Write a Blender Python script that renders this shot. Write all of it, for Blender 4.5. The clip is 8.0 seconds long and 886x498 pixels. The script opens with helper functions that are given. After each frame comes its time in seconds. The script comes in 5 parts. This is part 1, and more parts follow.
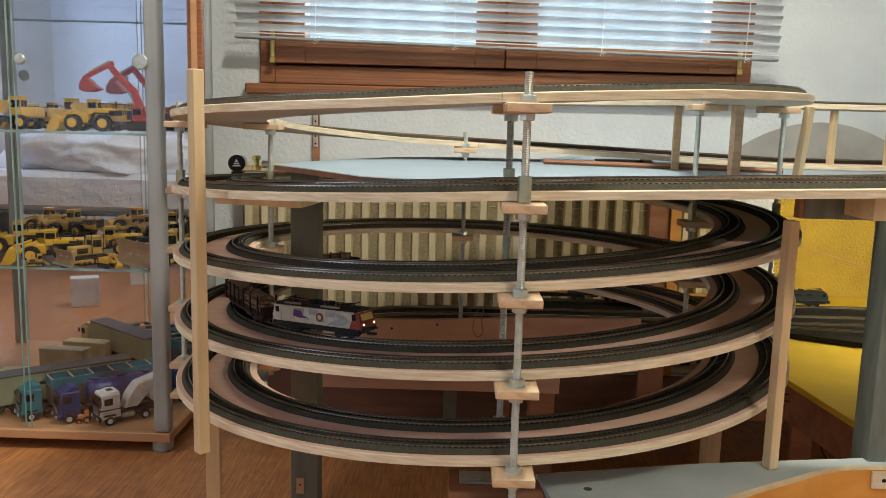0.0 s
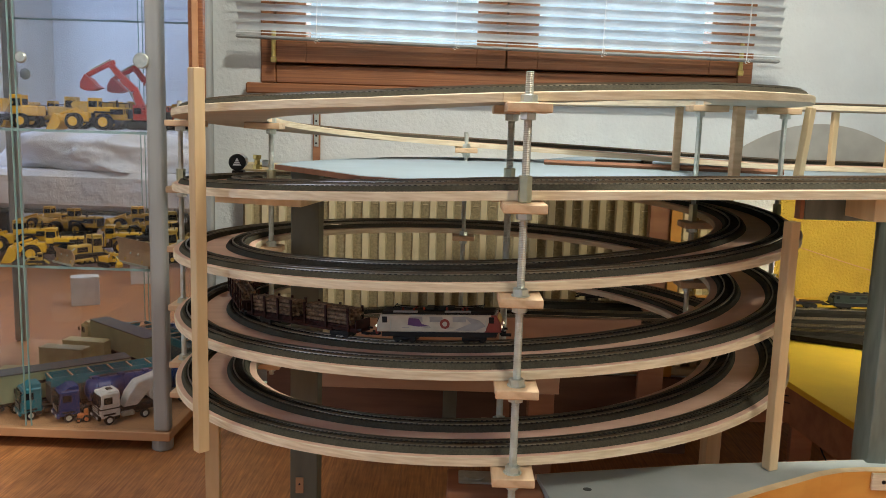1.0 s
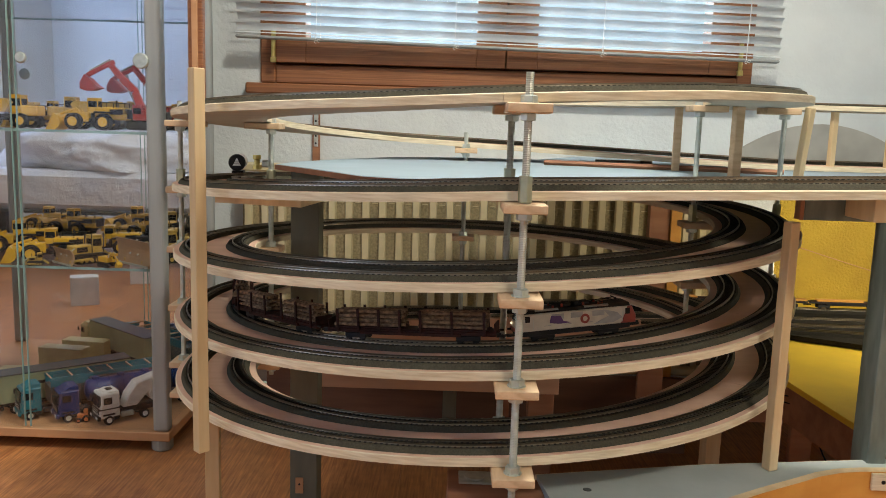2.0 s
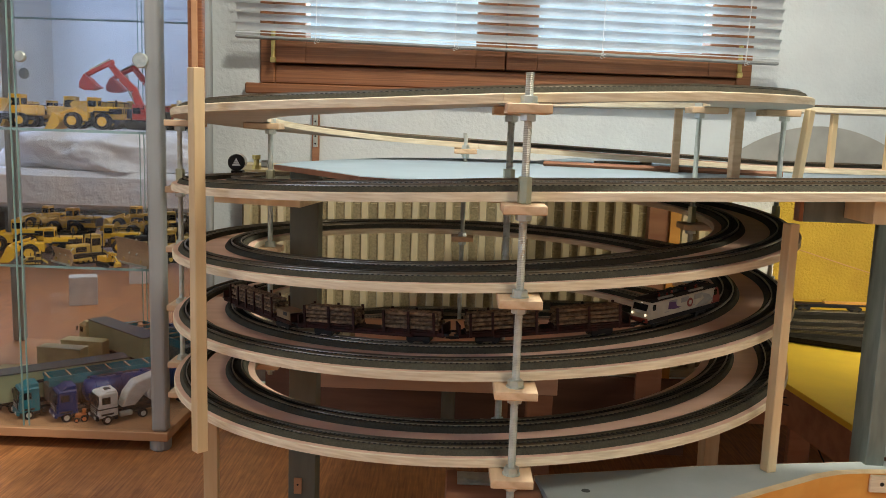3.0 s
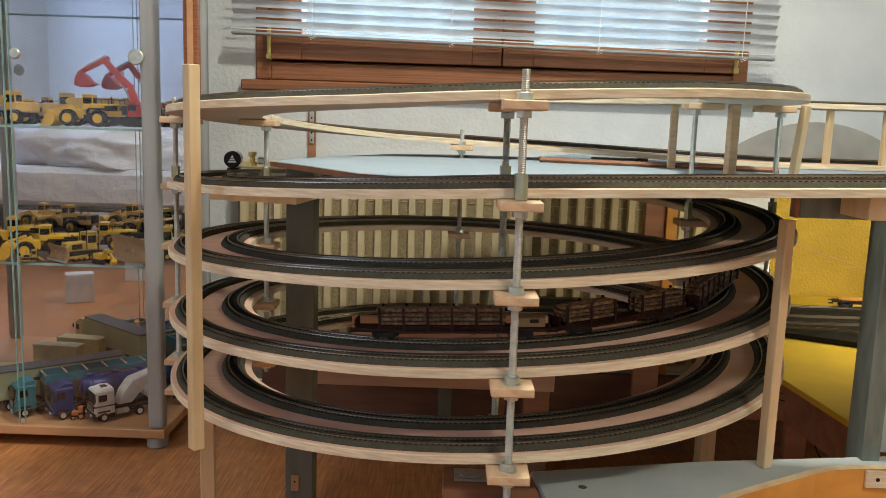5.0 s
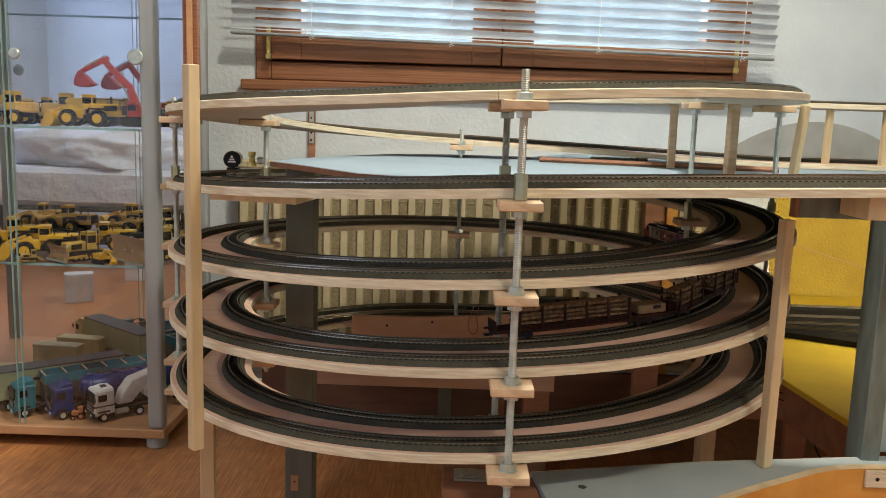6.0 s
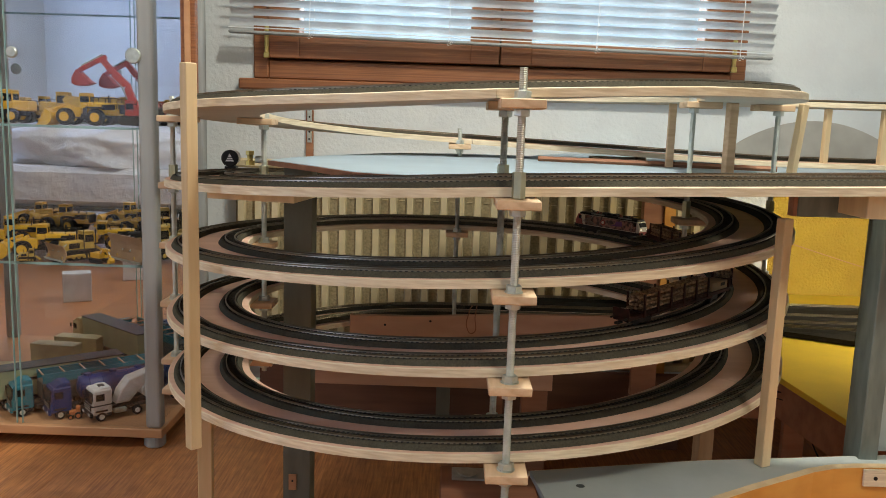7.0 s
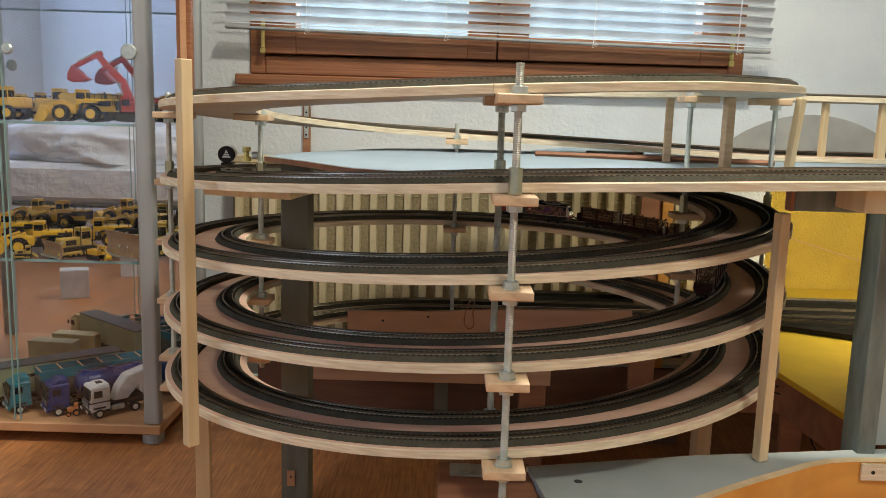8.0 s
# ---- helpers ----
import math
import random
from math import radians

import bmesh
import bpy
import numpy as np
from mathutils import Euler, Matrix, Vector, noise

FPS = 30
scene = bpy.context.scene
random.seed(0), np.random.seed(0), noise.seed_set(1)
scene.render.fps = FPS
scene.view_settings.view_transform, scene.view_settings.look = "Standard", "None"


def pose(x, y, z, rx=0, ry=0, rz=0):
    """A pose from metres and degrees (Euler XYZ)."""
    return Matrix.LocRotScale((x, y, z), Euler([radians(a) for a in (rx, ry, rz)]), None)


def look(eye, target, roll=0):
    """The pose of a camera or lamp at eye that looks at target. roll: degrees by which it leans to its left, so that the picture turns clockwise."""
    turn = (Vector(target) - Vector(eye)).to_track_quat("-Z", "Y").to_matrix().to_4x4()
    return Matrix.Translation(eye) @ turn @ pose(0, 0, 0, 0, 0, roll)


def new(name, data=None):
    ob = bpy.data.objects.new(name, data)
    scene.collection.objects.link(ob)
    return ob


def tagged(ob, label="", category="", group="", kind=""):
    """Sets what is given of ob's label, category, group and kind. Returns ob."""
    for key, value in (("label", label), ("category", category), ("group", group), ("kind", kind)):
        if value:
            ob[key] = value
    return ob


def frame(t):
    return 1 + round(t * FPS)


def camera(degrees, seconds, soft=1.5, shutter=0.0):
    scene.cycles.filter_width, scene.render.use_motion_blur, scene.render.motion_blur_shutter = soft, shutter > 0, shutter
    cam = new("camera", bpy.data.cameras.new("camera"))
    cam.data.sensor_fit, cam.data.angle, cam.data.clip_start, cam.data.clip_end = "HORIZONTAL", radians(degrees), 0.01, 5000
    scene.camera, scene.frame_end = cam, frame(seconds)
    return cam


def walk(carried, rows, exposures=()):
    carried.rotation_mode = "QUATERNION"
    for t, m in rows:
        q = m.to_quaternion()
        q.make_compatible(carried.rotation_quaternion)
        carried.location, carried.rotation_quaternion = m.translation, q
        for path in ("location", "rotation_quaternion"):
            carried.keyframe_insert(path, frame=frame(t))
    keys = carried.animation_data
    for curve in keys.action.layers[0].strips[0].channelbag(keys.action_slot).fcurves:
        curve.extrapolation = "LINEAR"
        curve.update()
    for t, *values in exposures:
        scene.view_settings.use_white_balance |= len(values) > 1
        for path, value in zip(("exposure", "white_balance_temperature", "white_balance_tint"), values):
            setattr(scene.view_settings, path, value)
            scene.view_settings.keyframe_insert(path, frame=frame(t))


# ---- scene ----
cam = camera(56.7, 8.0, soft=0.5)
walk(cam, [
    (0.0, look((-0.0536, -1.5562, 0.8199), (-0.0715, -0.0731, 0.5960), 1.509)),
    (0.5, look((-0.0533, -1.5561, 0.8188), (-0.0712, -0.0728, 0.5960), 1.580)),
    (1.0, look((-0.0534, -1.5556, 0.8182), (-0.0720, -0.0723, 0.5956), 1.728)),
    (1.5, look((-0.0539, -1.5557, 0.8193), (-0.0717, -0.0726, 0.5957), 1.681)),
    (3.0, look((-0.0548, -1.5556, 0.8181), (-0.0704, -0.0721, 0.5972), 1.937)),
    (3.5, look((-0.0543, -1.5550, 0.8188), (-0.0690, -0.0718, 0.5955), 1.934)),
    (4.0, look((-0.0549, -1.5555, 0.8190), (-0.0674, -0.0723, 0.5952), 1.909)),
    (4.5, look((-0.0539, -1.5544, 0.8187), (-0.0646, -0.0716, 0.5924), 1.885)),
    (6.0, look((-0.0541, -1.5545, 0.8192), (-0.0633, -0.0720, 0.5912), 1.830)),
    (6.5, look((-0.0536, -1.5546, 0.8196), (-0.0625, -0.0722, 0.5911), 1.828)),
    (7.0, look((-0.0533, -1.5529, 0.8181), (-0.0598, -0.0704, 0.5892), 1.856)),
    (7.5, look((-0.0523, -1.5514, 0.8186), (-0.0577, -0.0697, 0.5849), 1.778)),
    (8.0, look((-0.0516, -1.5504, 0.8194), (-0.0547, -0.0694, 0.5812), 1.651)),
])

# ---- world, lamps, exposure ----
scene.view_settings.exposure = 0.0
world = bpy.data.worlds.new("world")
scene.world = world
world.use_nodes = True
wn = world.node_tree.nodes
sky = wn.new("ShaderNodeTexSky")
sky.sky_type = "NISHITA"
sky.sun_disc = False
sky.sun_elevation, sky.sun_rotation = radians(42), radians(200)
wn["Background"].inputs["Strength"].default_value = 0.15
world.node_tree.links.new(sky.outputs[0], wn["Background"].inputs["Color"])

sun = new("sun", bpy.data.lights.new("sun", "SUN"))
sun.data.energy, sun.data.angle, sun.data.color = 3.0, radians(12), (1.0, 0.97, 0.92)
sun.matrix_basis = look((0, 0, 0), (0.25, 0.68, -0.66))


def area_lamp(name, eye, target, w, h, watts, color):
    ob = new(name, bpy.data.lights.new(name, "AREA"))
    ob.data.shape, ob.data.size, ob.data.size_y = "RECTANGLE", w, h
    ob.data.energy, ob.data.color = watts, color
    ob.matrix_basis = look(eye, target)
    return ob


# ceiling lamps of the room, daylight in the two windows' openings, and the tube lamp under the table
area_lamp("ceiling_lamp_light", (0.28, -0.45, 2.33), (0.28, -0.45, 0), 0.17, 0.17, 35, (1.0, 0.97, 0.86))
area_lamp("ceiling_lamp_light", (0.95, -1.9, 2.33), (0.95, -1.9, 0), 0.34, 0.34, 25, (1.0, 0.94, 0.80))
area_lamp("ceiling_lamp_light", (-1.90, -0.55, 2.33), (-1.90, -0.55, 0), 0.20, 0.20, 14, (1.0, 0.91, 0.73))
area_lamp("window_daylight", (0.085, 1.12, 1.6), (0.085, 0.0, 1.2), 1.2, 1.0, 40, (0.56, 0.80, 1.0))
area_lamp("window_daylight", (-3.23, -1.9, 1.55), (-1.6, -3.1, 1.25), 1.2, 1.1, 36, (0.50, 0.66, 1.0))
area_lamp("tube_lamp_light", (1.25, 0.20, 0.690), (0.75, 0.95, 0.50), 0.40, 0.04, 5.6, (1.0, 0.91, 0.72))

# ---- materials ----
def nodes_of(name):
    m = bpy.data.materials.new(name)
    m.use_nodes = True
    nt = m.node_tree
    return m, nt, nt.nodes["Principled BSDF"]


def mat(name, color, rough=0.6, metal=0.0, color2=None, scale=20.0, stretch=(1, 1, 1), bump=0.0, bump_scale=120.0,
        detail=4.0, coat=0.0, per_piece=0.0, contrast=(0.35, 0.65), bump_dist=0.002, spec=0.5):
    """A surface with two scales of variation, and fine relief, in object space."""
    m, nt, b = nodes_of(name)
    N, K = nt.nodes, nt.links
    tc = N.new("ShaderNodeTexCoord")
    mp = N.new("ShaderNodeMapping")
    mp.inputs["Scale"].default_value = stretch
    K.new(tc.outputs["Object"], mp.inputs[0])
    c2 = color2 or tuple(0.78 * v for v in color)
    n1 = N.new("ShaderNodeTexNoise")
    n1.inputs["Scale"].default_value, n1.inputs["Detail"].default_value = scale, detail
    K.new(mp.outputs[0], n1.inputs["Vector"])
    ramp = N.new("ShaderNodeValToRGB")
    ramp.color_ramp.elements[0].position, ramp.color_ramp.elements[1].position = contrast
    ramp.color_ramp.elements[0].color, ramp.color_ramp.elements[1].color = (*c2, 1), (*color, 1)
    K.new(n1.outputs["Fac"], ramp.inputs[0])
    n2 = N.new("ShaderNodeTexNoise")
    n2.inputs["Scale"].default_value, n2.inputs["Detail"].default_value = scale * 0.13, 2
    K.new(tc.outputs["Object"], n2.inputs["Vector"])
    hsv = N.new("ShaderNodeHueSaturation")
    mr = N.new("ShaderNodeMapRange")
    mr.inputs[1].default_value, mr.inputs[2].default_value = 0.3, 0.7
    mr.inputs[3].default_value, mr.inputs[4].default_value = 0.88, 1.12
    K.new(n2.outputs["Fac"], mr.inputs[0])
    val = mr.outputs[0]
    if per_piece:
        oi = N.new("ShaderNodeObjectInfo")
        m2 = N.new("ShaderNodeMapRange")
        m2.inputs[3].default_value, m2.inputs[4].default_value = 1 - per_piece, 1 + per_piece
        K.new(oi.outputs["Random"], m2.inputs[0])
        mul = N.new("ShaderNodeMath")
        mul.operation = "MULTIPLY"
        K.new(val, mul.inputs[0]), K.new(m2.outputs[0], mul.inputs[1])
        val = mul.outputs[0]
    K.new(val, hsv.inputs["Value"])
    K.new(ramp.outputs[0], hsv.inputs["Color"])
    K.new(hsv.outputs[0], b.inputs["Base Color"])
    r2 = N.new("ShaderNodeMapRange")
    r2.inputs[3].default_value, r2.inputs[4].default_value = max(0.03, rough - 0.08), min(1, rough + 0.08)
    K.new(n1.outputs["Fac"], r2.inputs[0])
    K.new(r2.outputs[0], b.inputs["Roughness"])
    b.inputs["Metallic"].default_value, b.inputs["Coat Weight"].default_value = metal, coat
    b.inputs["Specular IOR Level"].default_value = spec
    if bump:
        n3 = N.new("ShaderNodeTexNoise")
        n3.inputs["Scale"].default_value, n3.inputs["Detail"].default_value = bump_scale, 3
        K.new(mp.outputs[0], n3.inputs["Vector"])
        bp = N.new("ShaderNodeBump")
        bp.inputs["Strength"].default_value, bp.inputs["Distance"].default_value = bump, bump_dist
        K.new(n3.outputs["Fac"], bp.inputs["Height"])
        K.new(bp.outputs[0], b.inputs["Normal"])
    return m


def glow(name, color, strength):
    m, nt, b = nodes_of(name)
    b.inputs["Base Color"].default_value = (*color, 1)
    b.inputs["Emission Color"].default_value, b.inputs["Emission Strength"].default_value = (*color, 1), strength
    return m


def pane_glass(name, tint, gloss):
    m, nt, b = nodes_of(name)
    N, K = nt.nodes, nt.links
    N.remove(b)
    tr, gl, mx = N.new("ShaderNodeBsdfTransparent"), N.new("ShaderNodeBsdfGlossy"), N.new("ShaderNodeMixShader")
    tr.inputs[0].default_value = (*tint, 1)
    gl.inputs["Roughness"].default_value = 0.01
    mx.inputs[0].default_value = gloss
    K.new(tr.outputs[0], mx.inputs[1]), K.new(gl.outputs[0], mx.inputs[2])
    K.new(mx.outputs[0], N["Material Output"].inputs[0])
    return m


PLASTER = mat("white_plaster", (0.70, 0.73, 0.715), 0.9, color2=(0.655, 0.68, 0.67), scale=9, bump=0.42, bump_scale=90, bump_dist=0.006)
YELLOW = mat("yellow_plaster", (0.58, 0.39, 0.045), 0.85, color2=(0.50, 0.33, 0.036), scale=9, bump=1.0, bump_scale=130, bump_dist=0.006)
YELLOW_FLAT = mat("yellow_paint", (0.74, 0.50, 0.04), 0.55, color2=(0.68, 0.45, 0.03), scale=14, bump=0.1)
LAMINATE = mat("laminate_oak", (0.56, 0.25, 0.09), 0.42, color2=(0.30, 0.108, 0.036), scale=190, stretch=(1.0, 0.055, 1), bump=0.25, bump_scale=170, per_piece=0.12, detail=6, contrast=(0.30, 0.68))
PINE = mat("pine", (0.74, 0.58, 0.34), 0.6, color2=(0.60, 0.43, 0.23), scale=38, stretch=(1, 1, 0.10), bump=0.15, bump_scale=90, per_piece=0.06)
PLY = mat("poplar_plywood", (0.79, 0.685, 0.495), 0.65, color2=(0.62, 0.50, 0.325), scale=34, stretch=(0.7, 0.7, 8), bump=0.12, bump_scale=150)
FASCIA = mat("reddish_board", (0.60, 0.37, 0.235), 0.7, color2=(0.50, 0.29, 0.175), scale=26, stretch=(0.2, 1, 1), bump=0.1)
PLY_TOP = mat("plywood_face", (0.74, 0.50, 0.37), 0.75, color2=(0.67, 0.44, 0.31), scale=16, stretch=(0.4, 3, 1), bump=0.1)
PLY_UNDER = mat("plywood_underside", (0.62, 0.55, 0.44), 0.7, color2=(0.56, 0.49, 0.39), scale=16, stretch=(0.4, 3, 1), bump=0.1)
BLOCK = mat("pine_block", (0.70, 0.50, 0.31), 0.6, color2=(0.56, 0.37, 0.21), scale=60, stretch=(0.15, 1, 1.6), bump=0.2, bump_scale=90, per_piece=0.10)
BROWN_WOOD = mat("brown_stained_board", (0.36, 0.165, 0.085), 0.65, color2=(0.25, 0.105, 0.05), scale=30, stretch=(0.15, 1, 1), bump=0.15)
# BROWN_WOOD darkened, the shade under the spiral put into its colour
SHADED_BOARD = mat("shaded_brown_board", (0.15, 0.066, 0.036), 0.75, color2=(0.10, 0.042, 0.022), scale=40, stretch=(0.12, 1, 1), bump=0.15)
WINDOW_WOOD = mat("window_wood", (0.37, 0.152, 0.058), 0.5, color2=(0.20, 0.072, 0.029), scale=46, stretch=(0.05, 1, 6.0), bump=0.2, bump_scale=70, detail=9, contrast=(0.3, 0.7))
ORANGE_PINE = mat("orange_pine", (0.72, 0.36, 0.08), 0.4, color2=(0.6, 0.27, 0.05), scale=24, stretch=(0.2, 1, 1), bump=0.1, coat=0.2)
ROADBED = mat("dark_roadbed", (0.082, 0.076, 0.054), 0.95, color2=(0.060, 0.054, 0.037), scale=420, detail=3, spec=0.12, bump=0.18, bump_scale=420, bump_dist=0.0015)
# near-black version of ROADBED, with the shade under the table in its colour
YARD_BED_SHADED = mat("shaded_yard_bed", (0.028, 0.024, 0.017), 0.9, color2=(0.014, 0.012, 0.009), scale=300, detail=2, spec=0.1, bump=0.3, bump_scale=420, bump_dist=0.0015)
SLEEPER = mat("black_sleeper", (0.014, 0.012, 0.009), 0.6, scale=200, spec=0.2)
RAIL = mat("nickel_rail", (0.30, 0.25, 0.185), 0.34, 1.0, color2=(0.24, 0.20, 0.145), scale=40)
ZINC = mat("zinc_steel", (0.60, 0.63, 0.575), 0.42, 0.70, color2=(0.46, 0.49, 0.43), scale=70)
PASSIVATED = mat("yellow_passivated_zinc", (0.56, 0.55, 0.38), 0.36, 1.0, color2=(0.46, 0.46, 0.33), scale=60)
BRASS = mat("brass", (0.70, 0.56, 0.20), 0.35, 1.0, scale=60)
ALU = mat("aluminium", (0.38, 0.39, 0.37), 0.55, 0.3, color2=(0.34, 0.35, 0.335), scale=40, stretch=(1, 1, 0.05))
SLAT = mat("blind_slat", (0.76, 0.79, 0.80), 0.45, 0.1, scale=12)
CREAM = mat("radiator_enamel", (0.62, 0.52, 0.31), 0.30, scale=10, coat=0.4)
# darker cream for the plate, the shade between the ribs in its colour
CREAM_SHADED = mat("radiator_back_plate_shaded", (0.36, 0.29, 0.155), 0.7, color2=(0.24, 0.19, 0.10), scale=150, bump=0.4, bump_scale=110)
# scratched grey-green paint, lighter than GREEN_GREY to include the lamplight on it
LEG_PAINT_LIT = mat("scratched_leg_paint_lit", (0.185, 0.215, 0.185), 0.5, color2=(0.12, 0.145, 0.125), scale=55, stretch=(1, 1, 0.25), bump=0.35, bump_scale=80, detail=7)
GREEN_GREY = mat("grey_green_paint", (0.170, 0.172, 0.125), 0.6, color2=(0.125, 0.127, 0.092), scale=30, stretch=(1, 1, 0.2), bump=0.15)
BLUE_GREY = mat("blue_grey_paint", (0.40, 0.44, 0.42), 0.6, color2=(0.35, 0.39, 0.375), scale=12, bump=0.12, bump_scale=70)
LIGHT_BLUE = mat("light_blue_paint", (0.33, 0.41, 0.455), 0.7, color2=(0.30, 0.375, 0.42), scale=10, bump=0.1)
# grey of the wall's dome-shaped cast shadow, put into a colour
SHADOW_GREY = mat("wall_shadow_grey", (0.44, 0.42, 0.37), 0.9, scale=8, bump=0.3, bump_scale=40)
BEECH = mat("beech_edge", (0.56, 0.30, 0.145), 0.5, color2=(0.47, 0.24, 0.11), scale=26, stretch=(0.12, 1, 1))
T_SLATE = mat("toy_slate", (0.055, 0.066, 0.062), 0.5, scale=40)
BLACK = mat("black_plastic", (0.014, 0.014, 0.014), 0.45, scale=60, spec=0.3)
WHITE = mat("white_plastic", (0.84, 0.83, 0.81), 0.45, scale=30)
CLOTH = mat("white_cloth", (0.80, 0.80, 0.83), 0.95, color2=(0.68, 0.72, 0.81), scale=5, bump=0.4, bump_scale=22, bump_dist=0.03)
GLASS = pane_glass("cabinet_glass", (0.955, 0.965, 0.98), 0.05)
WINDOW_GLASS = pane_glass("window_glass", (0.95, 0.97, 0.98), 0.06)
GLASS_EDGE = mat("glass_edge", (0.30, 0.46, 0.43), 0.15, scale=20)
MIRROR, _, silver = nodes_of("mirror_silver")
silver.inputs["Base Color"].default_value = (0.84, 0.85, 0.885, 1)
silver.inputs["Metallic"].default_value, silver.inputs["Roughness"].default_value = 1.0, 0.0

# ---- mesh helpers ----
def part(name, bm, material, parent=None, label="", smooth=False, at=None):
    me = bpy.data.meshes.new(name)
    bmesh.ops.recalc_face_normals(bm, faces=bm.faces[:])
    bm.to_mesh(me)
    bm.free()
    for poly in me.polygons:
        poly.use_smooth = smooth
    for mt in (material if isinstance(material, (list, tuple)) else [material]):
        me.materials.append(mt)
    ob = new(name, me)
    ob.parent = parent
    if at is not None:
        ob.matrix_basis = at
    if label:
        tagged(ob, label)
    return ob


def thing(name, label, category, m=None, group="", kind=""):
    ob = new(name)
    ob.empty_display_size = 0.05
    ob.matrix_basis = m or Matrix()
    return tagged(ob, label, category, group, kind)


def box(sx, sy, sz, m=None, bevel=0.0, bm=None, seg=1):
    bm = bm or bmesh.new()
    vs = bmesh.ops.create_cube(bm, size=1.0)["verts"]
    bmesh.ops.scale(bm, vec=(sx, sy, sz), verts=vs)
    if bevel:
        es = list({e for v in vs for e in v.link_edges})
        out = bmesh.ops.bevel(bm, geom=es, offset=bevel, segments=seg, affect="EDGES", profile=0.5)
        vs = list({v for v in out["verts"]} | {v for v in vs if v.is_valid})
    if m is not None:
        bmesh.ops.transform(bm, matrix=m, verts=vs)
    return bm


def span(x0, x1, y0, y1, z0, z1, bevel=0.0, bm=None):
    return box(x1 - x0, y1 - y0, z1 - z0, pose((x0 + x1) / 2, (y0 + y1) / 2, (z0 + z1) / 2), bevel, bm)


def rod_between(a, b, r, seg=12, bm=None, r2=None):
    bm = bm or bmesh.new()
    a, b = Vector(a), Vector(b)
    d = b - a
    m = Matrix.Translation((a + b) / 2) @ d.to_track_quat("Z", "Y").to_matrix().to_4x4()
    bmesh.ops.create_cone(bm, cap_ends=True, segments=seg, radius1=r, radius2=r if r2 is None else r2, depth=d.length, matrix=m)
    return bm


def lathe(profile, seg=24, bm=None, m=None):
    """profile: (radius, height) from bottom to top."""
    bm = bm or bmesh.new()
    rings = []
    for r, z in profile:
        rings.append([bm.verts.new((m or Matrix()) @ Vector((r * math.cos(2 * math.pi * i / seg), r * math.sin(2 * math.pi * i / seg), z))) for i in range(seg)])
    for a, b in zip(rings, rings[1:]):
        for i in range(seg):
            bm.faces.new((a[i], a[(i + 1) % seg], b[(i + 1) % seg], b[i]))
    bm.faces.new(rings[0][::-1]), bm.faces.new(rings[-1])
    return bm


def prism(points, thick, bm=None, m=None, bevel=0.0):
    """A flat outline in x, y, raised by thick in z."""
    bm = bm or bmesh.new()
    lo = [bm.verts.new((m or Matrix()) @ Vector((x, y, 0))) for x, y in points]
    hi = [bm.verts.new((m or Matrix()) @ Vector((x, y, thick))) for x, y in points]
    fs = [bm.faces.new(lo[::-1]), bm.faces.new(hi)]
    n = len(points)
    for i in range(n):
        bm.faces.new((lo[i], lo[(i + 1) % n], hi[(i + 1) % n], hi[i]))
    if bevel:
        bmesh.ops.bevel(bm, geom=[e for f in fs for e in f.edges], offset=bevel, segments=1, affect="EDGES")
    return bm


def sweep(path, profile, bm=None, mats=None):
    """A closed profile of (outwards, up) along path, rows of (place, outward normal)."""
    bm = bm or bmesh.new()
    rings = [[bm.verts.new(c + n * a + Vector((0, 0, b))) for a, b in profile] for c, n in path]
    k = len(profile)
    for u, v in zip(rings, rings[1:]):
        for i in range(k):
            f = bm.faces.new((u[i], u[(i + 1) % k], v[(i + 1) % k], v[i]))
            f.material_index = mats[i] if mats else 0
    bm.faces.new(rings[0]), bm.faces.new(rings[-1][::-1])
    return bm


# ---- room ----
WALL_Y = 0.95
XL, XR, YB, H = -3.2, 2.8, -3.4, 2.4
floor = tagged(part("floor", span(XL, XR, YB, WALL_Y, -0.06, -0.006), LAMINATE), "reddish-brown oak laminate floor with narrow joints", "floor", kind="structure")
WX0, WX1, WZ0, WZ1 = -0.645, 0.815, 0.93, 2.12
wall = bmesh.new()
for a in ((XL, WX0, 0, H), (WX1, XR, 0, H), (WX0, WX1, 0, WZ0), (WX0, WX1, WZ1, H)):
    span(a[0], a[1], WALL_Y, WALL_Y + 0.3, a[2], a[3], bm=wall)
tagged(part("wall_north", wall, PLASTER), "white roughcast plaster wall around the window", "wall", kind="structure")
ww = bmesh.new()
for v in ((YB, -2.6, 0, H), (-1.2, WALL_Y + 0.3, 0, H), (-2.6, -1.2, 0, 0.95), (-2.6, -1.2, 2.15, H)):
    span(XL - 0.1, XL, v[0], v[1], v[2], v[3], bm=ww)
tagged(part("wall_west", ww, PLASTER), "white plaster side wall", "wall", kind="structure")
tagged(part("wall_east", span(XR, XR + 0.1, YB, WALL_Y + 0.3, 0, H), PLASTER), "white plaster side wall", "wall", kind="structure")
tagged(part("wall_south", span(XL, XR, YB - 0.1, YB, 0, H), PLASTER), "white plaster wall of the room", "wall", kind="structure")
tagged(part("ceiling", span(XL - 0.1, XR + 0.1, YB - 0.1, WALL_Y + 0.3, H, H + 0.1), PLASTER), "white plaster ceiling", "ceiling", kind="structure")
# the window wall's yellow lower field beside the radiator
tagged(part("wall_panel", span(0.925, XR, WALL_Y - 0.012, WALL_Y - 0.001, 0.2, 0.727, 0.002), YELLOW), "yellow painted roughcast field of the wall", "wall", kind="structure")

